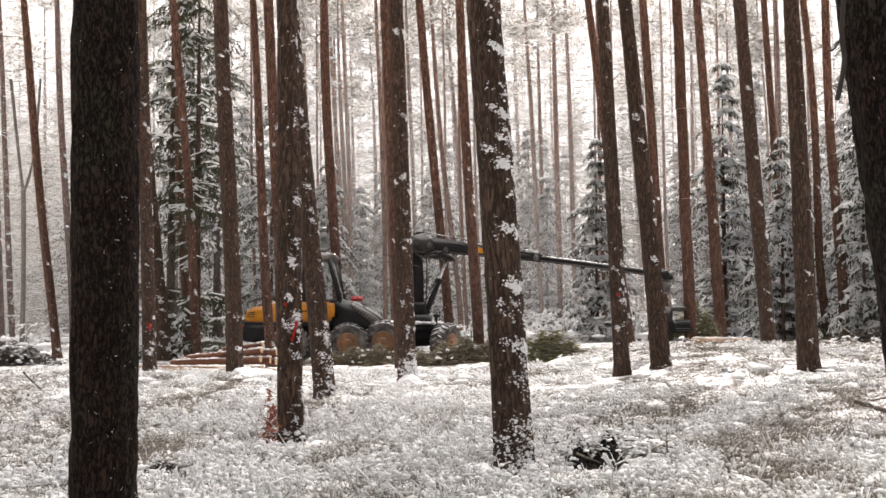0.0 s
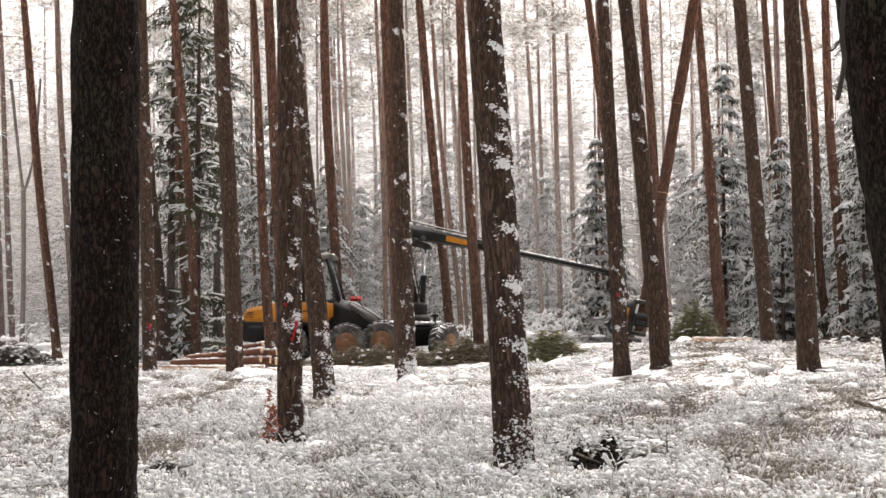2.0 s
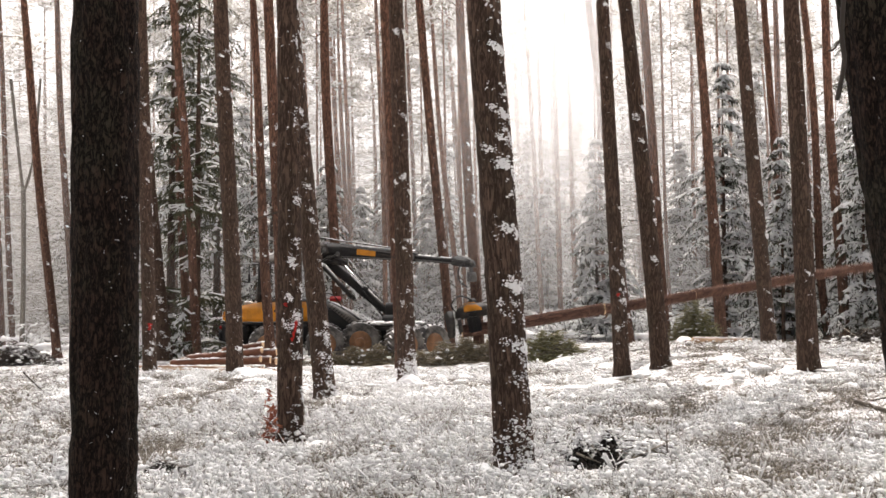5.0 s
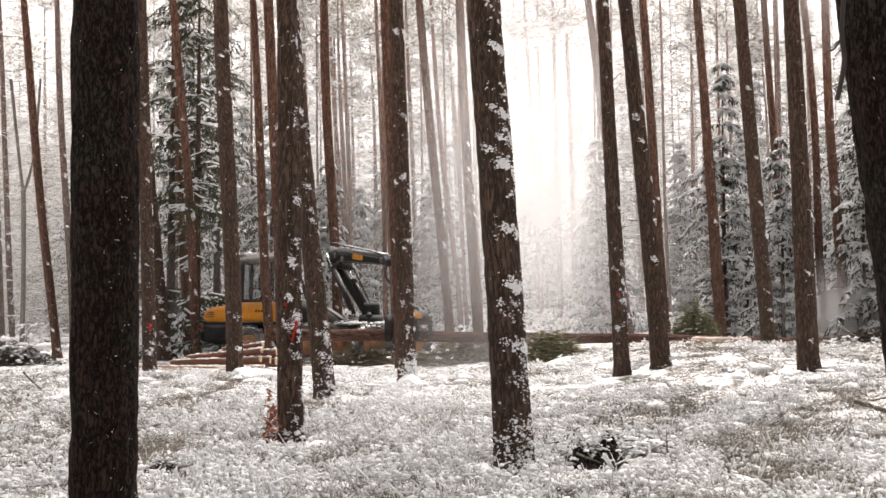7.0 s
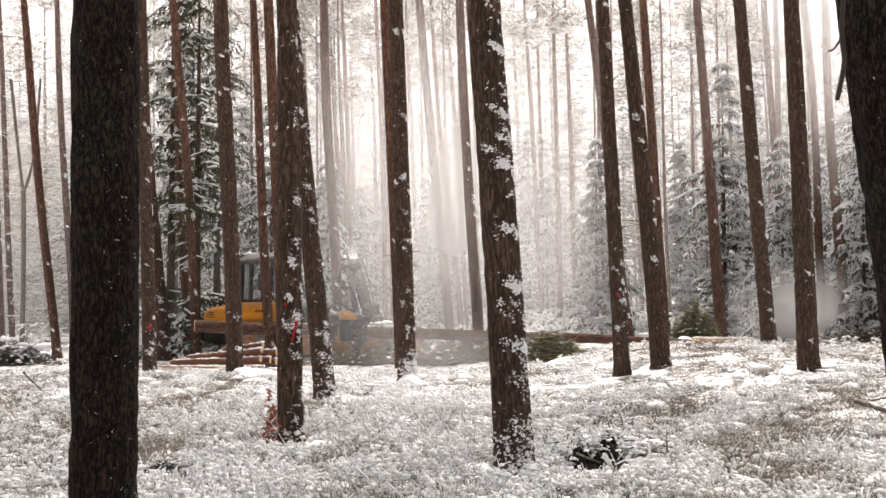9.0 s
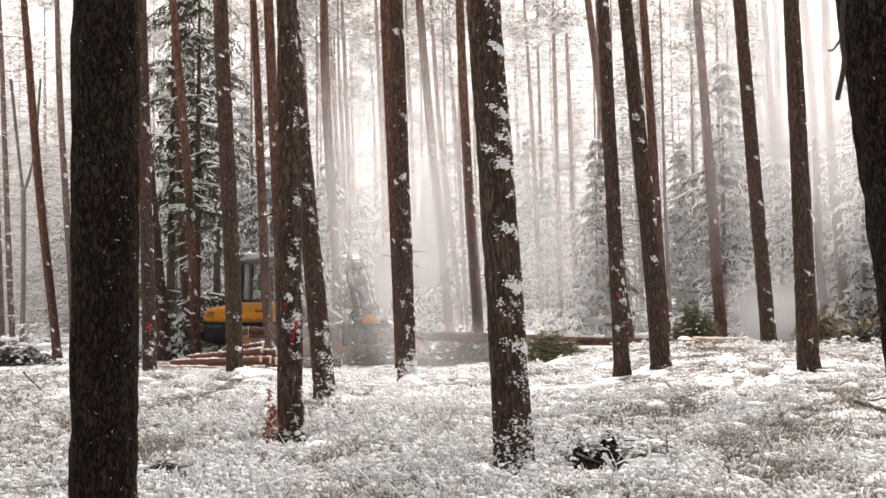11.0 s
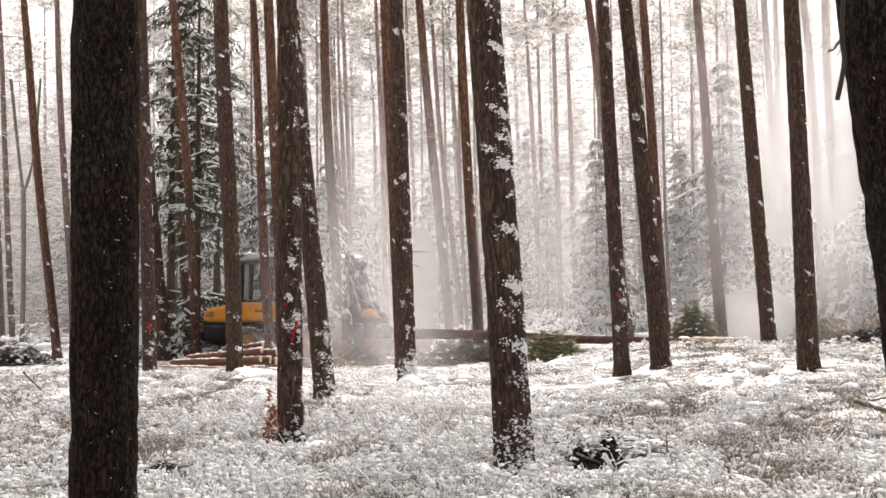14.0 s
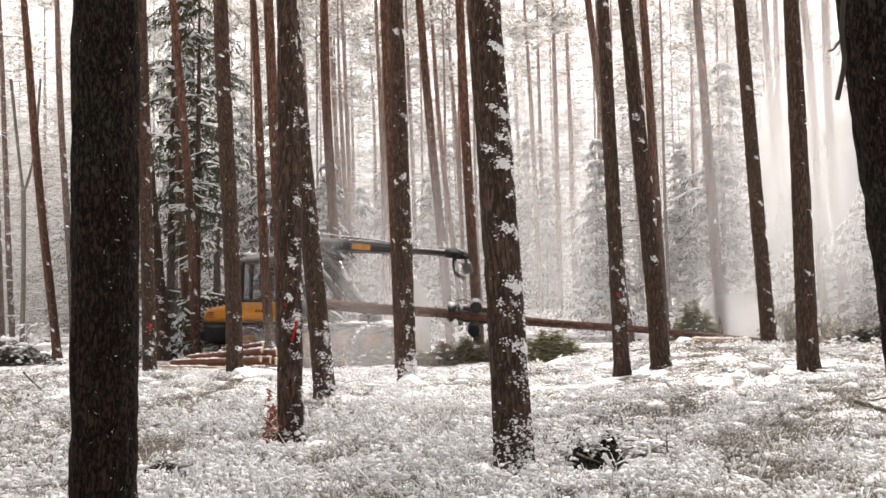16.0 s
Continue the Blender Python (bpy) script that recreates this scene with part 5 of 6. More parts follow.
brush("branch_heap", "heap of dark green cut branches beside the trail", -2.4, 39.9, 2.4, 0.6, 0.7, 7000, GREENS, 1, 160, 60)
brush("branch_heap", "heap of brown and green lopped twigs", 0.9, 39.2, 2.3, 0.8, 0.85, 8000, GREENS, 2, 160, 60)
brush("branch_heap", "mound of fresh green pine branches in the snow", 2.85, 31.2, 1.15, 0.7, 0.8, 5200, FRESH, 3, 120, 36)
brush("bush", "low green juniper bush at the edge of the trail", 8.9, 41.0, 1.0, 0.6, 1.6, 5000, FRESH, 4, 40, 40)
brush("branch_heap", "dark tangle of lopped twigs on the rise", 11.6, 30.5, 1.5, 0.6, 0.5, 3600, DARK_TWIGS, 5, 160, 90)
brush("bush", "small bush thick with snow", 9.0, 39.0, 0.6, 0.5, 0.45, 500, TWIGS, 6, 30, 160)
brush("branch_heap", "dark brush lying under snow by the trees", -15.0, 40.0, 1.8, 0.8, 0.8, 2600, DARK_TWIGS, 7, 90, 200)
brush("stump", "black rotten stump capped with snow and twigs", 1.62, 11.9, 0.6, 0.3, 0.5, 160, PEAT, 8, 14, 200, 1900)
brush("stump", "small dark hollow stump under snow", -2.6, 10.9, 0.28, 0.2, 0.2, 1500, PEAT, 9, 60, 80, 60)
brush("seedling", "withered oak seedling with rust-red leaves", -1.99, 13.5, 0.13, 0.1, 0.72, 150, RUST_LEAF, 10, 14, 0)
brush("seedling", "small pine seedling poking through the snow", -0.6, 12.3, 0.16, 0.14, 0.25, 160, GREENS, 11, 10, 6)
brush("bush", "bare heather bush with dark stems", 2.2, 12.2, 0.5, 0.4, 0.3, 400, TWIGS, 12, 90, 70)


def stick(label, pts, r, mat):
    bm = bmesh.new()
    hose(bm, pts, r)
    tagged(part("fallen_branch", bm, mat, None), label, "branch")


stick("grey broken branch lying across the heather", [(5.9, 16.6, 0.3), (6.2, 16.3, 0.2), (6.7, 15.9, 0.05)], 0.035, TWIGS)
stick("thin dark twig standing askew in the snow", [(-7.9, 21.8, 0.45), (-7.7, 21.8, 0.25), (-7.4, 21.9, -0.05)], 0.018, DARK_TWIGS)
stick("thin dark twig standing askew in the snow", [(6.1, 17.5, 0.15), (6.5, 17.2, 0.3), (6.8, 17.1, 0.35)], 0.012, DARK_TWIGS)
bm = bmesh.new()
hose(bm, [(2.12, 6.0, 3.35), (2.09, 5.98, 3.05), (2.1, 5.98, 2.9), (2.06, 5.98, 2.7)], 0.013)
hose(bm, [(2.1, 5.98, 3.05), (2.05, 5.98, 2.97), (2.02, 5.98, 2.96)], 0.006)
hose(bm, [(2.4, 6.1, 3.5), (2.25, 6.0, 3.45), (2.12, 6.0, 3.35)], 0.016)
tagged(part("hanging_branch", bm, DARK_TWIGS, None), "broken dark branch hanging from the pine", "branch")


def snow_mound(x, y, wide, high, seed):
    bm = bmesh.new()
    bmesh.ops.create_icosphere(bm, subdivisions=4, radius=1)
    for v in bm.verts:
        p = v.co * 1.0
        k = 1 + 0.25 * noise.noise(p * 1.6 + Vector((seed, 0, 0))) + 0.1 * noise.noise(p * 4.5 + Vector((seed, 3, 0)))
        v.co = Vector((p.x * wide * 0.55 * k, p.y * wide * 0.4 * k, p.z * high * k))
    ob = part("snow_mound", bm, SNOW, None)
    ob.matrix_basis = pose(x, y, land(x, y))
    tagged(ob, "rounded mound of fresh snow on the heath", "snow mound", "snow mounds")


for k, (x, y, wide, high) in enumerate(((-5.1, 29.7, 0.6, 0.22), (-4.4, 27.5, 1.0, 0.22), (8.2, 39.4, 0.8, 0.4), (3.75, 21.5, 0.35, 0.1), (-0.7, 24.8, 0.5, 0.2), (0.3, 10.9, 0.4, 0.16), (-3.6, 11.6, 0.5, 0.16), (2.4, 10.6, 0.5, 0.15), (6.1, 20.2, 0.35, 0.1), (-3.0, 18.6, 0.7, 0.18), (1.6, 17.2, 0.6, 0.16), (-2.6, 10.5, 0.45, 0.14))):
    snow_mound(x, y, wide, high, 60 + k)


def birch():
    root = tagged(new("birch_tree"), "slim forked bare birch at the clearing's edge", "tree")
    root.matrix_basis = pose(-18.2, 50, -0.3)
    for name, pts, r in (("trunk", [(0, 0, 0), (0.02, 0, 3), (-0.05, 0, 7.1)], 0.11), ("limb", [(-0.05, 0, 7.0), (-0.2, 0, 8), (-0.4, 0, 9.6), (-0.7, 0, 12)], 0.07), ("limb", [(-0.05, 0, 7.0), (0.2, 0, 7.8), (0.42, 0, 9), (0.6, 0, 12)], 0.06)):
        bm = bmesh.new()
        hose(bm, pts, r, 8, 10)
        part(name, bm, TWIGS, root)
    rng = np.random.default_rng(3)
    b = np.stack([rng.normal(size=150) * 0.3, rng.normal(size=150) * 0.3, 6 + 7 * rng.random(150)], -1)
    tagged(raw("twigs", *blades(rng, b, b + rng.normal(size=(150, 3)) * (0.6, 0.6, 0.4), 0.012), FROSTED, root), kind="stuff")


birch()


def paint(x, y, z, wide, high, tilt):
    """A sprayed forester's mark on bark."""
    rng = np.random.default_rng(int(z * 100))
    n = 16
    u = np.linspace(-0.5, 0.5, n)
    c = np.stack([u * high * math.sin(tilt) + rng.normal(size=n) * wide * 0.2, np.zeros(n), u * high * math.cos(tilt)], -1)
    ob = raw("paint_mark", *lumps(rng, c, np.stack([np.full(n, wide * 0.5), np.full(n, 0.012), np.full(n, high * 0.09)], -1) * (0.7 + 0.5 * rng.random((n, 1)))), MARK, None, smooth=True)
    ob.matrix_basis = pose(x, y, z)
    tagged(ob, "red forester's paint mark sprayed on pine bark", "paint mark", "felling marks")


paint(-1.785, 13.885, 1.36, 0.035, 0.22, 0.25)
paint(-1.89, 13.875, 1.67, 0.05, 0.04, 0)
paint(3.33, 21.92, 1.9, 0.06, 0.06, 0)
paint(-8.27, 32.63, 1.15, 0.12, 0.18, 0.1)


# ---- thin mist between the far trees ----
def mist(y, strength, seed):
    xs, zs = np.linspace(-70, 70, 60), np.linspace(-2, 34, 14)
    v = [(x, y + 1.5 * math.sin(x * 0.13 + seed) + 0.4 * math.sin(z * 0.5 + x * 0.3), z) for z in zs for x in xs]
    i, j = np.meshgrid(np.arange(13), np.arange(59), indexing="ij")
    p = (i * 60 + j).ravel()
    f = np.concatenate([np.stack([p, p + 1, p + 61], -1), np.stack([p, p + 61, p + 60], -1)])
    ob = raw("mist", v, f, powder_mat("mist", (160, 1, 80), strength, (0.05, 0.05, 0.05), seed=seed), smooth=True)
    tagged(ob, "thin pale winter mist hanging between the far trees", "mist", kind="stuff")


mist(48.5, MIST[0], 13.0)
mist(56, MIST[1], 1.0)
mist(68, MIST[2], 5.0)
mist(92, MIST[3], 9.0)


# ---- powder snow shaken from the crowns ----
def powder(name, label, size, strength, streak, seed, colour=(0.93, 0.93, 0.94)):
    nx, nz = 15, 19
    v = []
    for k in range(nz):
        for i in range(nx):
            x, z = size[0] * (2 * i / (nx - 1) - 1), size[2] * (2 * k / (nz - 1) - 1)
            v.append((x, size[1] * (math.sin(x * 0.9 + seed) + 0.5 * math.sin(z * 0.5 + x + seed * 2)), z))
    i, j = np.meshgrid(np.arange(nz - 1), np.arange(nx - 1), indexing="ij")
    p = (i * nx + j).ravel()
    f = np.concatenate([np.stack([p, p + 1, p + nx + 1], -1), np.stack([p, p + nx + 1, p + nx], -1)])
    return tagged(raw(name, v, f, powder_mat(name, size, strength, streak, colour, seed), smooth=True), label, "snow powder" if name != "sawdust_spray" else "sawdust", kind="stuff")


FALL = "drifting veil of fine powder snow shaken from the crowns"
VEILS = dict(
    fall_a=powder("snow_powder", FALL, (4.6, 0.22, 11), 0.36, (0.55, 1, 0.07), 1.3),
    fall_b=powder("snow_powder", FALL, (4.2, 0.22, 11), 0.31, (0.7, 1, 0.08), 4.1),
    fall_c=powder("snow_powder", FALL, (5.6, 0.22, 11), 0.36, (0.4, 1, 0.06), 7.7),
    right_a=powder("snow_powder", FALL, (6.8, 0.5, 11.5), 0.38, (0.4, 1, 0.07), 11.2),
    right_b=powder("snow_powder", FALL, (6.0, 0.5, 11.5), 0.38, (0.55, 1, 0.08), 14.9),
    low_right=powder("snow_powder", FALL, (4.2, 0.4, 3.0), 0.48, (0.5, 1, 0.5), 17.4),
    trail=powder("snow_powder", "cloud of stirred-up snow over the trail", (4.6, 0.25, 1.7), 0.26, (0.5, 1, 0.6), 21.0),
    saw=powder("sawdust_spray", "beige spray of sawdust under the saw", (1.35, 0.12, 0.95), 0.6, (1.1, 1, 0.8), 25.0, (0.92, 0.83, 0.66)))


# ---- what moves ----
def along(origin, way, side=(0, 1, 0)):
    """A pose at origin with x along way and y near side."""
    x = Vector(way).normalized()
    z = x.cross(Vector(side)).normalized()
    y = z.cross(x)
    m = Matrix((x, y, z)).transposed().to_4x4()
    m.translation = origin
    return m


def level(origin, way):
    """A pose at origin with x along way and z as upright as can be."""
    x = Vector(way).normalized()
    y = Vector((0, 0, 1)).cross(x).normalized()
    m = Matrix((x, y, x.cross(y))).transposed().to_4x4()
    m.translation = origin
    return m


def steps(t, table):
    """A value between the rows of a table of (time, value)."""
    return float(np.interp(t, [r[0] for r in table], [r[1] for r in table]))


def motions():
    # times, then elbow and tip of the crane; butt and upper point of the stem; middle of the head
    CRANE = [
        (0.00, (-0.96, 42.50, 4.10), (7.56, 38.50, 2.77)),
        (0.60, (-0.96, 42.50, 4.20), (7.47, 38.50, 2.79)),
        (1.20, (-0.96, 42.50, 4.35), (6.90, 38.50, 2.86)),
        (1.50, (-0.96, 42.50, 4.47), (6.43, 38.50, 2.88)),
        (2.10, (-1.86, 42.50, 4.64), (5.92, 38.50, 2.76)),
        (2.50, (-2.44, 42.50, 4.52), (5.40, 38.50, 2.64)),
        (3.00, (-3.09, 42.50, 4.35), (4.53, 38.50, 2.84)),
        (3.50, (-4.15, 42.50, 4.10), (3.45, 38.50, 3.12)),
        (3.90, (-4.44, 42.50, 3.95), (2.46, 38.30, 3.14)),
        (4.20, (-4.63, 42.50, 3.93), (1.88, 38.00, 3.12)),
        (5.20, (-4.67, 42.50, 3.87), (0.67, 38.00, 3.18)),
        (6.30, (-4.60, 42.50, 3.76), (-0.60, 38.00, 3.24)),
        (6.60, (-4.31, 42.50, 3.72), (-1.28, 37.80, 3.23)),
        (7.00, (-4.00, 42.50, 3.68), (-1.59, 37.70, 3.19)),
        (7.20, (-3.83, 42.50, 3.66), (-1.86, 37.60, 3.15)),
        (7.50, (-3.58, 42.50, 3.60), (-2.37, 37.50, 3.07)),
        (7.80, (-3.42, 42.50, 3.58), (-2.65, 37.50, 3.03)),
        (8.40, (-3.37, 42.50, 3.58), (-2.83, 37.50, 3.03)),
        (9.20, (-3.33, 42.50, 3.58), (-2.92, 37.50, 3.03)),
        (11.30, (-3.31, 42.50, 3.58), (-2.79, 37.50, 3.03)),
        (13.80, (-3.33, 42.50, 3.58), (-2.79, 37.50, 3.03)),
        (14.20, (-3.58, 42.50, 3.60), (-2.37, 37.50, 3.10)),
        (14.40, (-3.83, 42.50, 3.64), (-1.83, 37.70, 3.15)),
        (14.60, (-4.15, 42.50, 3.72), (-1.42, 38.00, 3.22)),
        (15.00, (-4.61, 42.50, 3.89), (-0.26, 38.00, 3.40)),
        (15.40, (-4.69, 42.50, 3.95), (0.24, 38.00, 3.42)),
        (16.00, (-4.84, 42.50, 4.06), (0.71, 38.00, 3.44)),
    ]
    FELLED = [
        (0.00, (8.13, 38.00, 0.56), (7.80, 38.00, 11.95)),
        (0.90, (8.13, 38.00, 0.56), (7.80, 38.00, 11.95)),
        (1.20, (7.83, 38.00, 0.71), (7.90, 38.00, 11.95)),
        (1.50, (7.59, 38.00, 0.90), (7.97, 38.00, 11.95)),
        (1.80, (7.05, 38.00, 0.82), (8.26, 38.00, 11.95)),
        (2.10, (6.20, 38.00, 0.82), (8.37, 38.00, 11.95)),
        (2.50, (5.66, 38.00, 0.55), (8.35, 38.00, 11.95)),
        (3.00, (4.80, 38.00, 0.72), (8.85, 38.00, 11.95)),
        (3.50, (3.60, 38.00, 1.08), (10.39, 38.00, 11.95)),
        (4.00, (2.53, 38.00, 1.38), (11.23, 38.00, 11.86)),
        (4.20, (2.23, 38.00, 1.30), (8.28, 38.00, 7.47)),
        (4.70, (1.41, 38.00, 1.04), (10.75, 38.00, 4.81)),
        (5.20, (-0.07, 38.00, 0.86), (10.33, 38.00, 1.41)),
        (5.70, (-2.30, 38.00, 0.82), (10.32, 38.00, 0.64)),
        (6.30, (-4.99, 38.00, 0.86), (10.32, 38.00, 0.62)),
        (7.00, (-5.70, 38.00, 0.84), (10.32, 38.00, 0.62)),
        (7.20, (-5.88, 38.00, 0.90), (10.32, 38.00, 0.58)),
        (7.50, (-6.11, 38.00, 1.01), (10.31, 38.00, 0.56)),
        (7.80, (-6.39, 38.00, 1.08), (10.31, 38.00, 0.54)),
        (8.10, (-7.17, 38.00, 1.12), (9.94, 38.00, 0.53)),
        (8.40, (-7.76, 38.00, 1.16), (9.57, 38.00, 0.51)),
        (8.70, (-8.11, 38.00, 1.14), (9.39, 38.00, 0.51)),
        (9.00, (-8.13, 38.00, 1.10), (9.39, 38.00, 0.51)),
        (9.50, (-8.09, 38.00, 1.08), (9.39, 38.00, 0.51)),
    ]
    LOG_A = [
        (9.60, (-8.09, 38.00, 1.06), (-3.40, 38.00, 0.86)),
        (9.80, (-8.09, 38.00, 0.56), (-3.39, 38.00, 0.34)),
        (9.95, (-8.04, 38.00, -0.18), (-3.35, 38.00, -0.16)),
    ]
    FEED = [
        (9.50, (-3.36, 38.00, 0.86), (9.39, 38.00, 0.51)),
        (10.00, (-3.42, 38.00, 0.86), (9.39, 38.00, 0.51)),
        (10.80, (-6.37, 38.00, 0.90), (9.39, 38.00, 0.49)),
        (13.25, (-6.33, 38.00, 0.86), (9.39, 38.00, 0.49)),
    ]
    LOG_B = [
        (13.40, (-6.31, 38.00, 0.71), (-3.30, 38.00, 0.56)),
        (13.60, (-6.23, 38.00, 0.04), (-3.23, 38.00, 0.04)),
        (13.75, (-6.19, 38.00, -0.16), (-3.19, 38.00, -0.16)),
    ]
    TOP = [
        (13.40, (-3.34, 38.00, 0.80), (9.39, 38.00, 0.51)),
        (14.00, (-3.38, 38.00, 0.93), (9.57, 38.00, 0.51)),
        (14.20, (-3.42, 38.00, 1.16), (9.76, 38.00, 0.56)),
        (14.40, (-3.46, 38.00, 1.49), (10.32, 38.00, 0.64)),
        (14.60, (-3.60, 38.00, 1.58), (10.32, 38.00, 0.64)),
        (15.00, (-4.13, 38.00, 1.69), (10.32, 38.00, 0.64)),
        (15.40, (-4.31, 38.00, 1.79), (10.32, 38.00, 0.64)),
        (16.00, (-4.44, 38.00, 1.86), (10.32, 38.00, 0.64)),
    ]
    HEAD = [
        (0.00, (7.76, 38.00, 1.04)),
        (0.90, (7.76, 38.00, 1.04)),
        (1.20, (7.69, 38.00, 1.19)),
        (1.50, (7.47, 38.00, 1.38)),
        (1.80, (6.98, 38.00, 1.27)),
        (2.10, (6.24, 38.00, 1.23)),
        (2.50, (5.70, 38.00, 0.92)),
        (3.00, (4.88, 38.00, 1.14)),
        (3.50, (3.72, 38.00, 1.49)),
        (3.90, (2.86, 38.00, 1.82)),
        (4.20, (2.43, 38.00, 1.64)),
        (5.20, (0.67, 38.00, 1.04)),
        (6.30, (-0.30, 38.00, 0.93)),
        (6.60, (-0.78, 38.00, 0.91)),
        (7.00, (-1.04, 38.00, 0.90)),
        (7.20, (-1.34, 38.00, 0.90)),
        (7.50, (-1.74, 38.00, 0.91)),
        (7.80, (-2.19, 38.00, 0.90)),
        (8.40, (-2.71, 38.00, 0.91)),
        (8.80, (-3.19, 38.00, 0.86)),
        (9.20, (-3.19, 38.00, 0.86)),
        (11.30, (-2.39, 38.00, 0.73)),
        (13.30, (-2.52, 38.00, 0.73)),
        (13.80, (-2.58, 38.00, 0.86)),
        (14.20, (-2.30, 38.00, 1.08)),
        (14.40, (-2.15, 38.00, 1.32)),
        (14.60, (-1.56, 38.00, 1.40)),
        (15.00, (-0.45, 38.00, 1.41)),
        (15.40, (0.54, 38.00, 1.40)),
        (16.00, (1.00, 38.00, 1.38)),
    ]
    crane, felled, log_a, feed, log_b, top, head = CRANE, FELLED, LOG_A, FEED, LOG_B, TOP, HEAD
    home = Vector((-3.25, 42.5, -0.3))
    back = [(0, 0), (1.5, 0), (2.5, -0.1), (3.5, -0.18), (4.2, -0.26), (6.0, -1.46), (16, -1.46)]
    turn = [(0, 0), (2.8, 0), (3.5, -8), (4.2, -14), (6.0, -36), (16, -36)]
    roll = [(0, 0), (15.0, 0), (15.6, -60), (16, -75)]
    times = sorted({r[0] for r in crane} | {r[0] for r in head} | {r[0] for r in felled} | {0, 16})

    def between(table, t, k):
        ts = [r[0] for r in table]
        return Vector([float(np.interp(t, ts, [r[k][i] for r in table])) for i in range(3)])

    def stem_way(t):
        table = felled if t <= 9.5 else feed if t <= 13.3 else top
        return between(table, t, 2) - between(table, t, 1)

    keys = {k: [] for k in MACHINE}
    for t in times:
        at = home + Vector((steps(t, back), 0, 0))
        keys["machine"].append((t, Matrix.Translation(at)))
        yaw = Matrix.Rotation(radians(steps(t, turn)), 4, "Z")
        hinge = Matrix.Translation((0.9, 0, 0)) @ yaw
        keys["front"].append((t, hinge))
        foot = hinge @ Vector((1.5, 0, 1.6))
        elbow, tip = between(crane, t, 1) - at, between(crane, t, 2) - at
        mid = between(head, t, 1) - at
        keys["arm"].append((t, along(elbow, foot - elbow)))
        keys["boom"].append((t, level(elbow, tip - elbow)))
        hold = elbow + (tip - elbow).normalized() * 1.25 - Vector((0, 0, 0.42))
        heel = foot + Vector((0.1, 0, -0.15))
        keys["ram"].append((t, along(heel, hold - heel)))
        keys["piston"].append((t, along(hold, hold - heel)))
        keys["tele"].append((t, level(tip, tip - elbow)))
        grip = along(mid, stem_way(t)) @ Matrix.Rotation(radians(steps(t, roll)), 4, "X")
        keys["head"].append((t, grip))
        keys["link"].append((t, along(tip, grip @ Vector((0.1, 0, 0.8)) - tip)))
    for k in MACHINE:
        walk(MACHINE[k], keys[k])
    # the stem is one until its lengths are cut off
    whole = [(t, Vector(a), Vector(b) - Vector(a)) for t, a, b in felled]
    rows_a = [(t, along(a, w)) for t, a, w in whole]
    rows_b = [(t, along(a + w.normalized() * LONG_A, w)) for t, a, w in whole]
    rows_c = [(t, along(a + w.normalized() * (LONG_A + LONG_B), w)) for t, a, w in whole]
    rows_a += [(t, along(a, Vector(b) - Vector(a))) for t, a, b in log_a]
    rows_a.append((16, rows_a[-1][1]))
    for t, a, b in feed[1:]:
        a, w = Vector(a), Vector(b) - Vector(a)
        rows_b.append((t, along(a, w)))
        rows_c.append((t, along(a + w.normalized() * LONG_B, w)))
    rows_b += [(t, along(a, Vector(b) - Vector(a))) for t, a, b in log_b]
    rows_b.append((16, rows_b[-1][1]))
    rows_c += [(t, along(a, Vector(b) - Vector(a))) for t, a, b in top]
    walk(BUTT, rows_a)
    walk(SECOND, rows_b)
    walk(REST, rows_c)
    # powder snow: falls from above, drifts and settles
    def drift(name, rows):
        walk(VEILS[name], [(t, pose(*p)) for t, *p in rows])

    drift("fall_a", [(0, 3.4, 36.7, 27), (1.5, 3.4, 36.7, 23.5), (3.0, 3.5, 36.7, 16.5), (4.2, 3.3, 36.7, 13.2), (6.3, 2.4, 36.7, 8), (7.0, 1.9, 36.7, 6.6), (8.0, 0.2, 36.7, 6.2), (9.0, -1.9, 36.7, 5.8), (11.3, -2.4, 36.7, 3.4), (12.5, -2.6, 36.7, 1.8), (16, -3.0, 36.7, -4.0)])
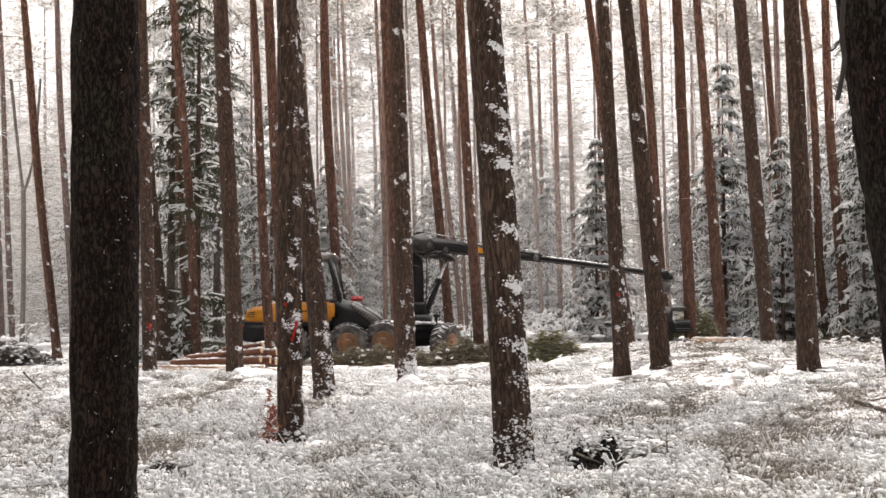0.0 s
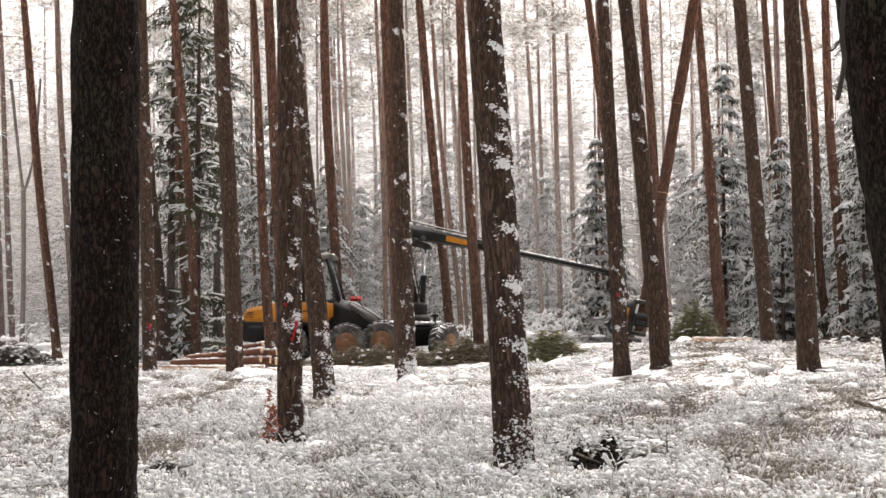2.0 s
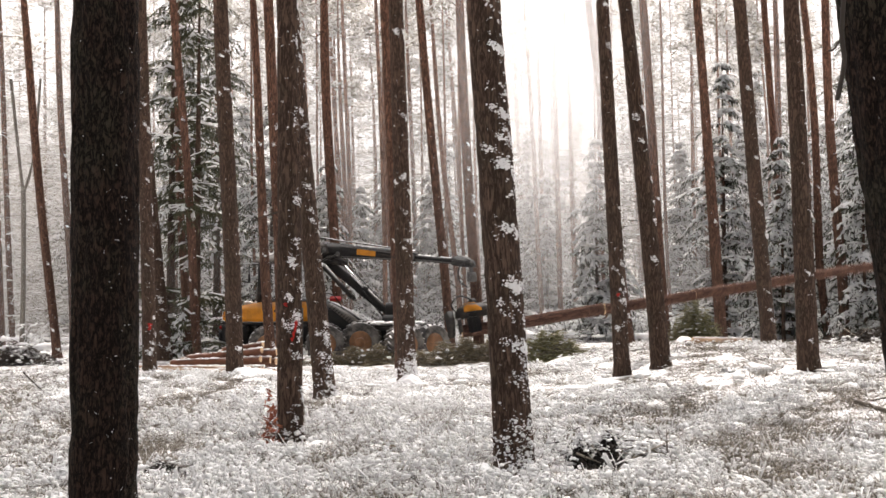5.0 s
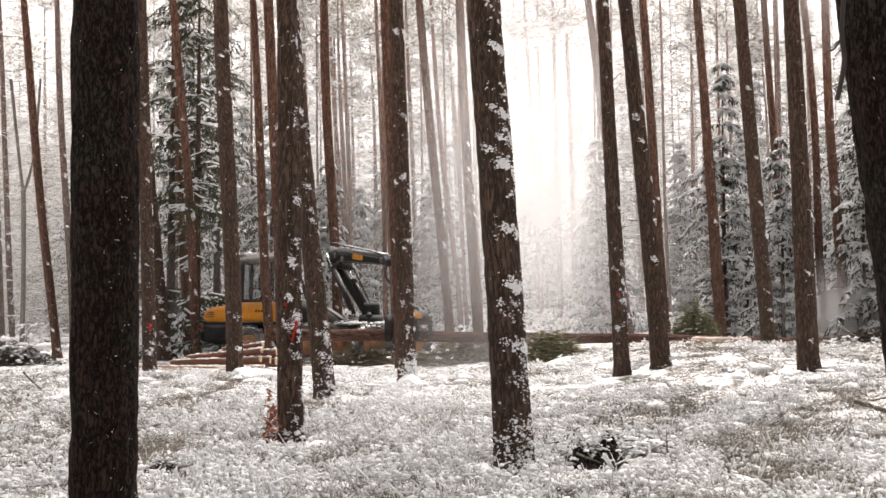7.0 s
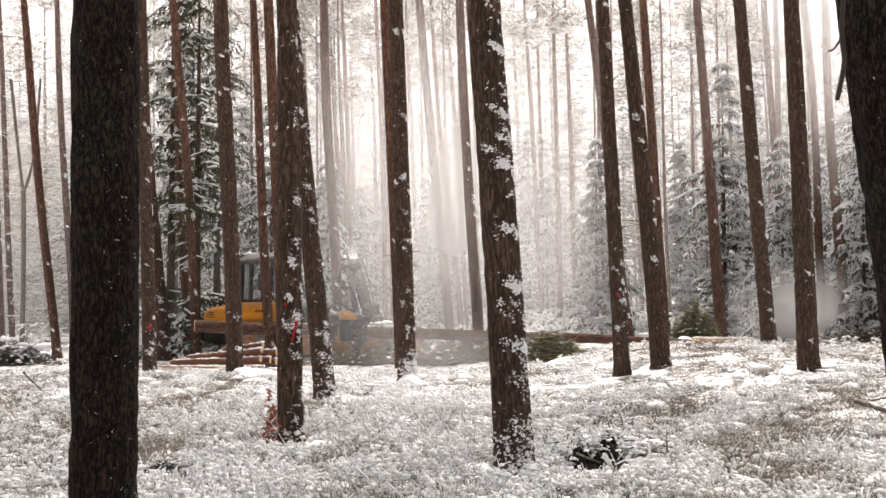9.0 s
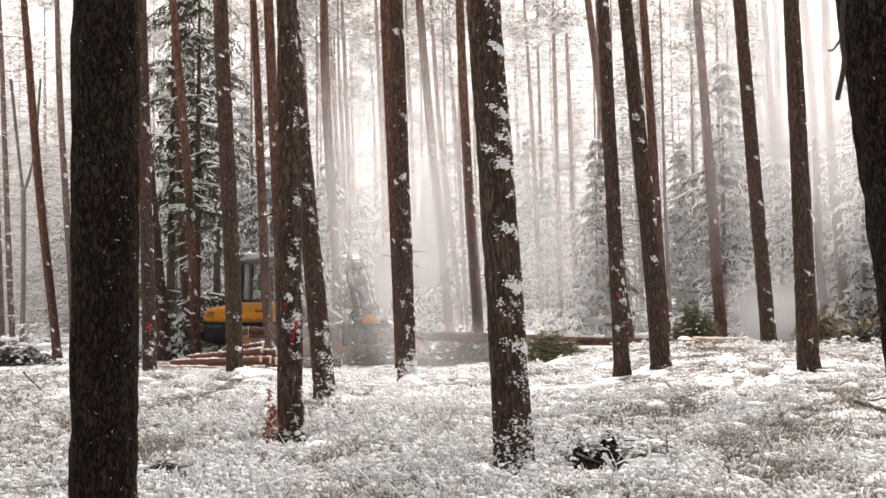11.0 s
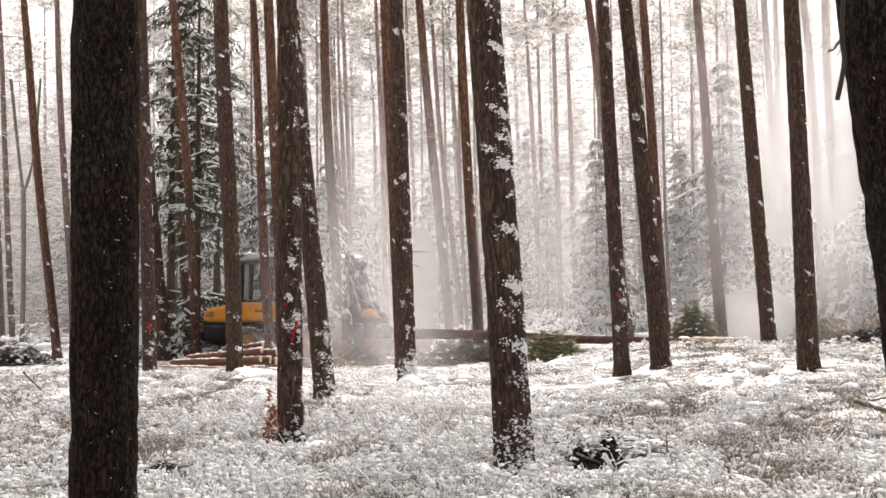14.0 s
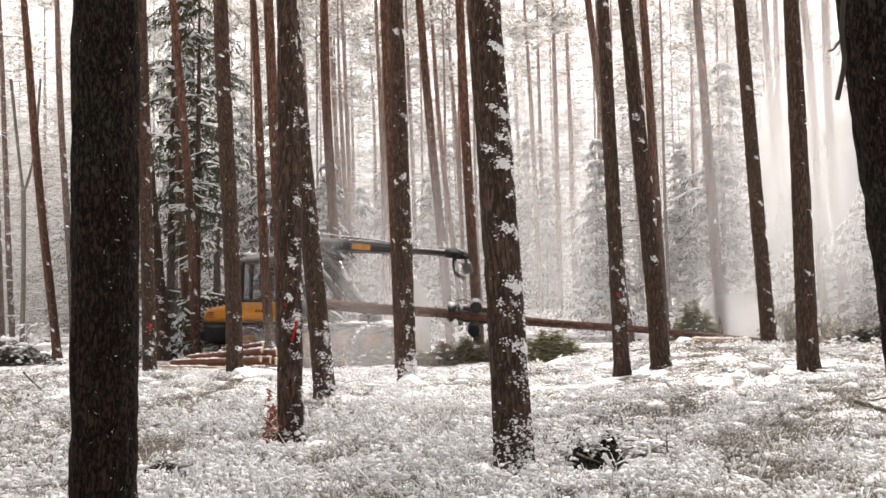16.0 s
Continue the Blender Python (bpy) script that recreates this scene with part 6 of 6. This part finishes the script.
    drift("fall_b", [(0, 4.1, 39.6, 26), (1.5, 4.1, 39.6, 22), (3.0, 4.0, 39.6, 15.5), (4.2, 3.9, 39.6, 11.5), (6.3, 3.9, 39.6, 7), (7.0, 3.8, 39.6, 6), (9.0, 3.3, 39.6, 5.4), (11.3, 3.2, 39.6, 4.8), (12.5, 3.4, 39.6, 4.4), (16, 3.8, 39.6, 3.4)])
    drift("fall_c", [(0, 5.0, 41.2, 29), (3.0, 4.4, 41.2, 18), (4.2, 4.2, 41.2, 14), (6.3, 3.8, 41.2, 8.5), (7.0, 3.4, 41.2, 7), (8.0, 1.7, 41.2, 6.5), (9.0, 0.2, 41.2, 6), (11.3, -0.8, 41.2, 4.6), (12.5, -1.0, 41.2, 3.6), (16, -1.5, 41.2, 0.5)])
    drift("right_a", [(0, 15, 41.0, 34), (4.2, 14.5, 41.0, 26), (6.3, 14.2, 41.0, 20), (7.0, 14, 41.0, 18.3), (9.0, 13.2, 41.0, 13), (11.3, 12.8, 41.0, 9), (12.5, 12.8, 41.0, 7.5), (16, 12.6, 41.0, 6.2)])
    drift("right_b", [(0, 13, 36.4, 36), (4.2, 13, 36.4, 28), (7.0, 13, 36.4, 20), (9.0, 12.6, 36.4, 15.5), (11.3, 12.2, 36.4, 10), (12.5, 12.0, 36.4, 8), (16, 11.6, 36.4, 6.8)])
    drift("low_right", [(0, 24, 43.0, 0.6), (4.2, 21, 43.0, 0.8), (6.3, 16.2, 43.0, 1.2), (7.0, 15.2, 43.0, 1.4), (9.0, 13.4, 43.0, 1.6), (12.5, 12, 43.0, 1.4), (16, 11, 43.0, 1.2)])
    drift("trail", [(0, 3.5, 37.0, -3.4), (5.5, 2.5, 37.0, -3.0), (7.0, 1.6, 37.0, -0.8), (9.0, 0.6, 37.0, 0.2), (12.5, -1.0, 37.0, 0.4), (16, -3.0, 37.0, 0.4)])
    drift("saw", [(0, -2.9, 36.1, -2.0), (11.9, -2.9, 36.1, -2.0), (12.5, -2.95, 36.1, -0.1), (13.3, -2.8, 36.1, 0.15), (13.8, -2.9, 36.1, -0.1), (14.6, -2.9, 36.1, -2.0), (16, -2.9, 36.1, -2.0)])


motions()
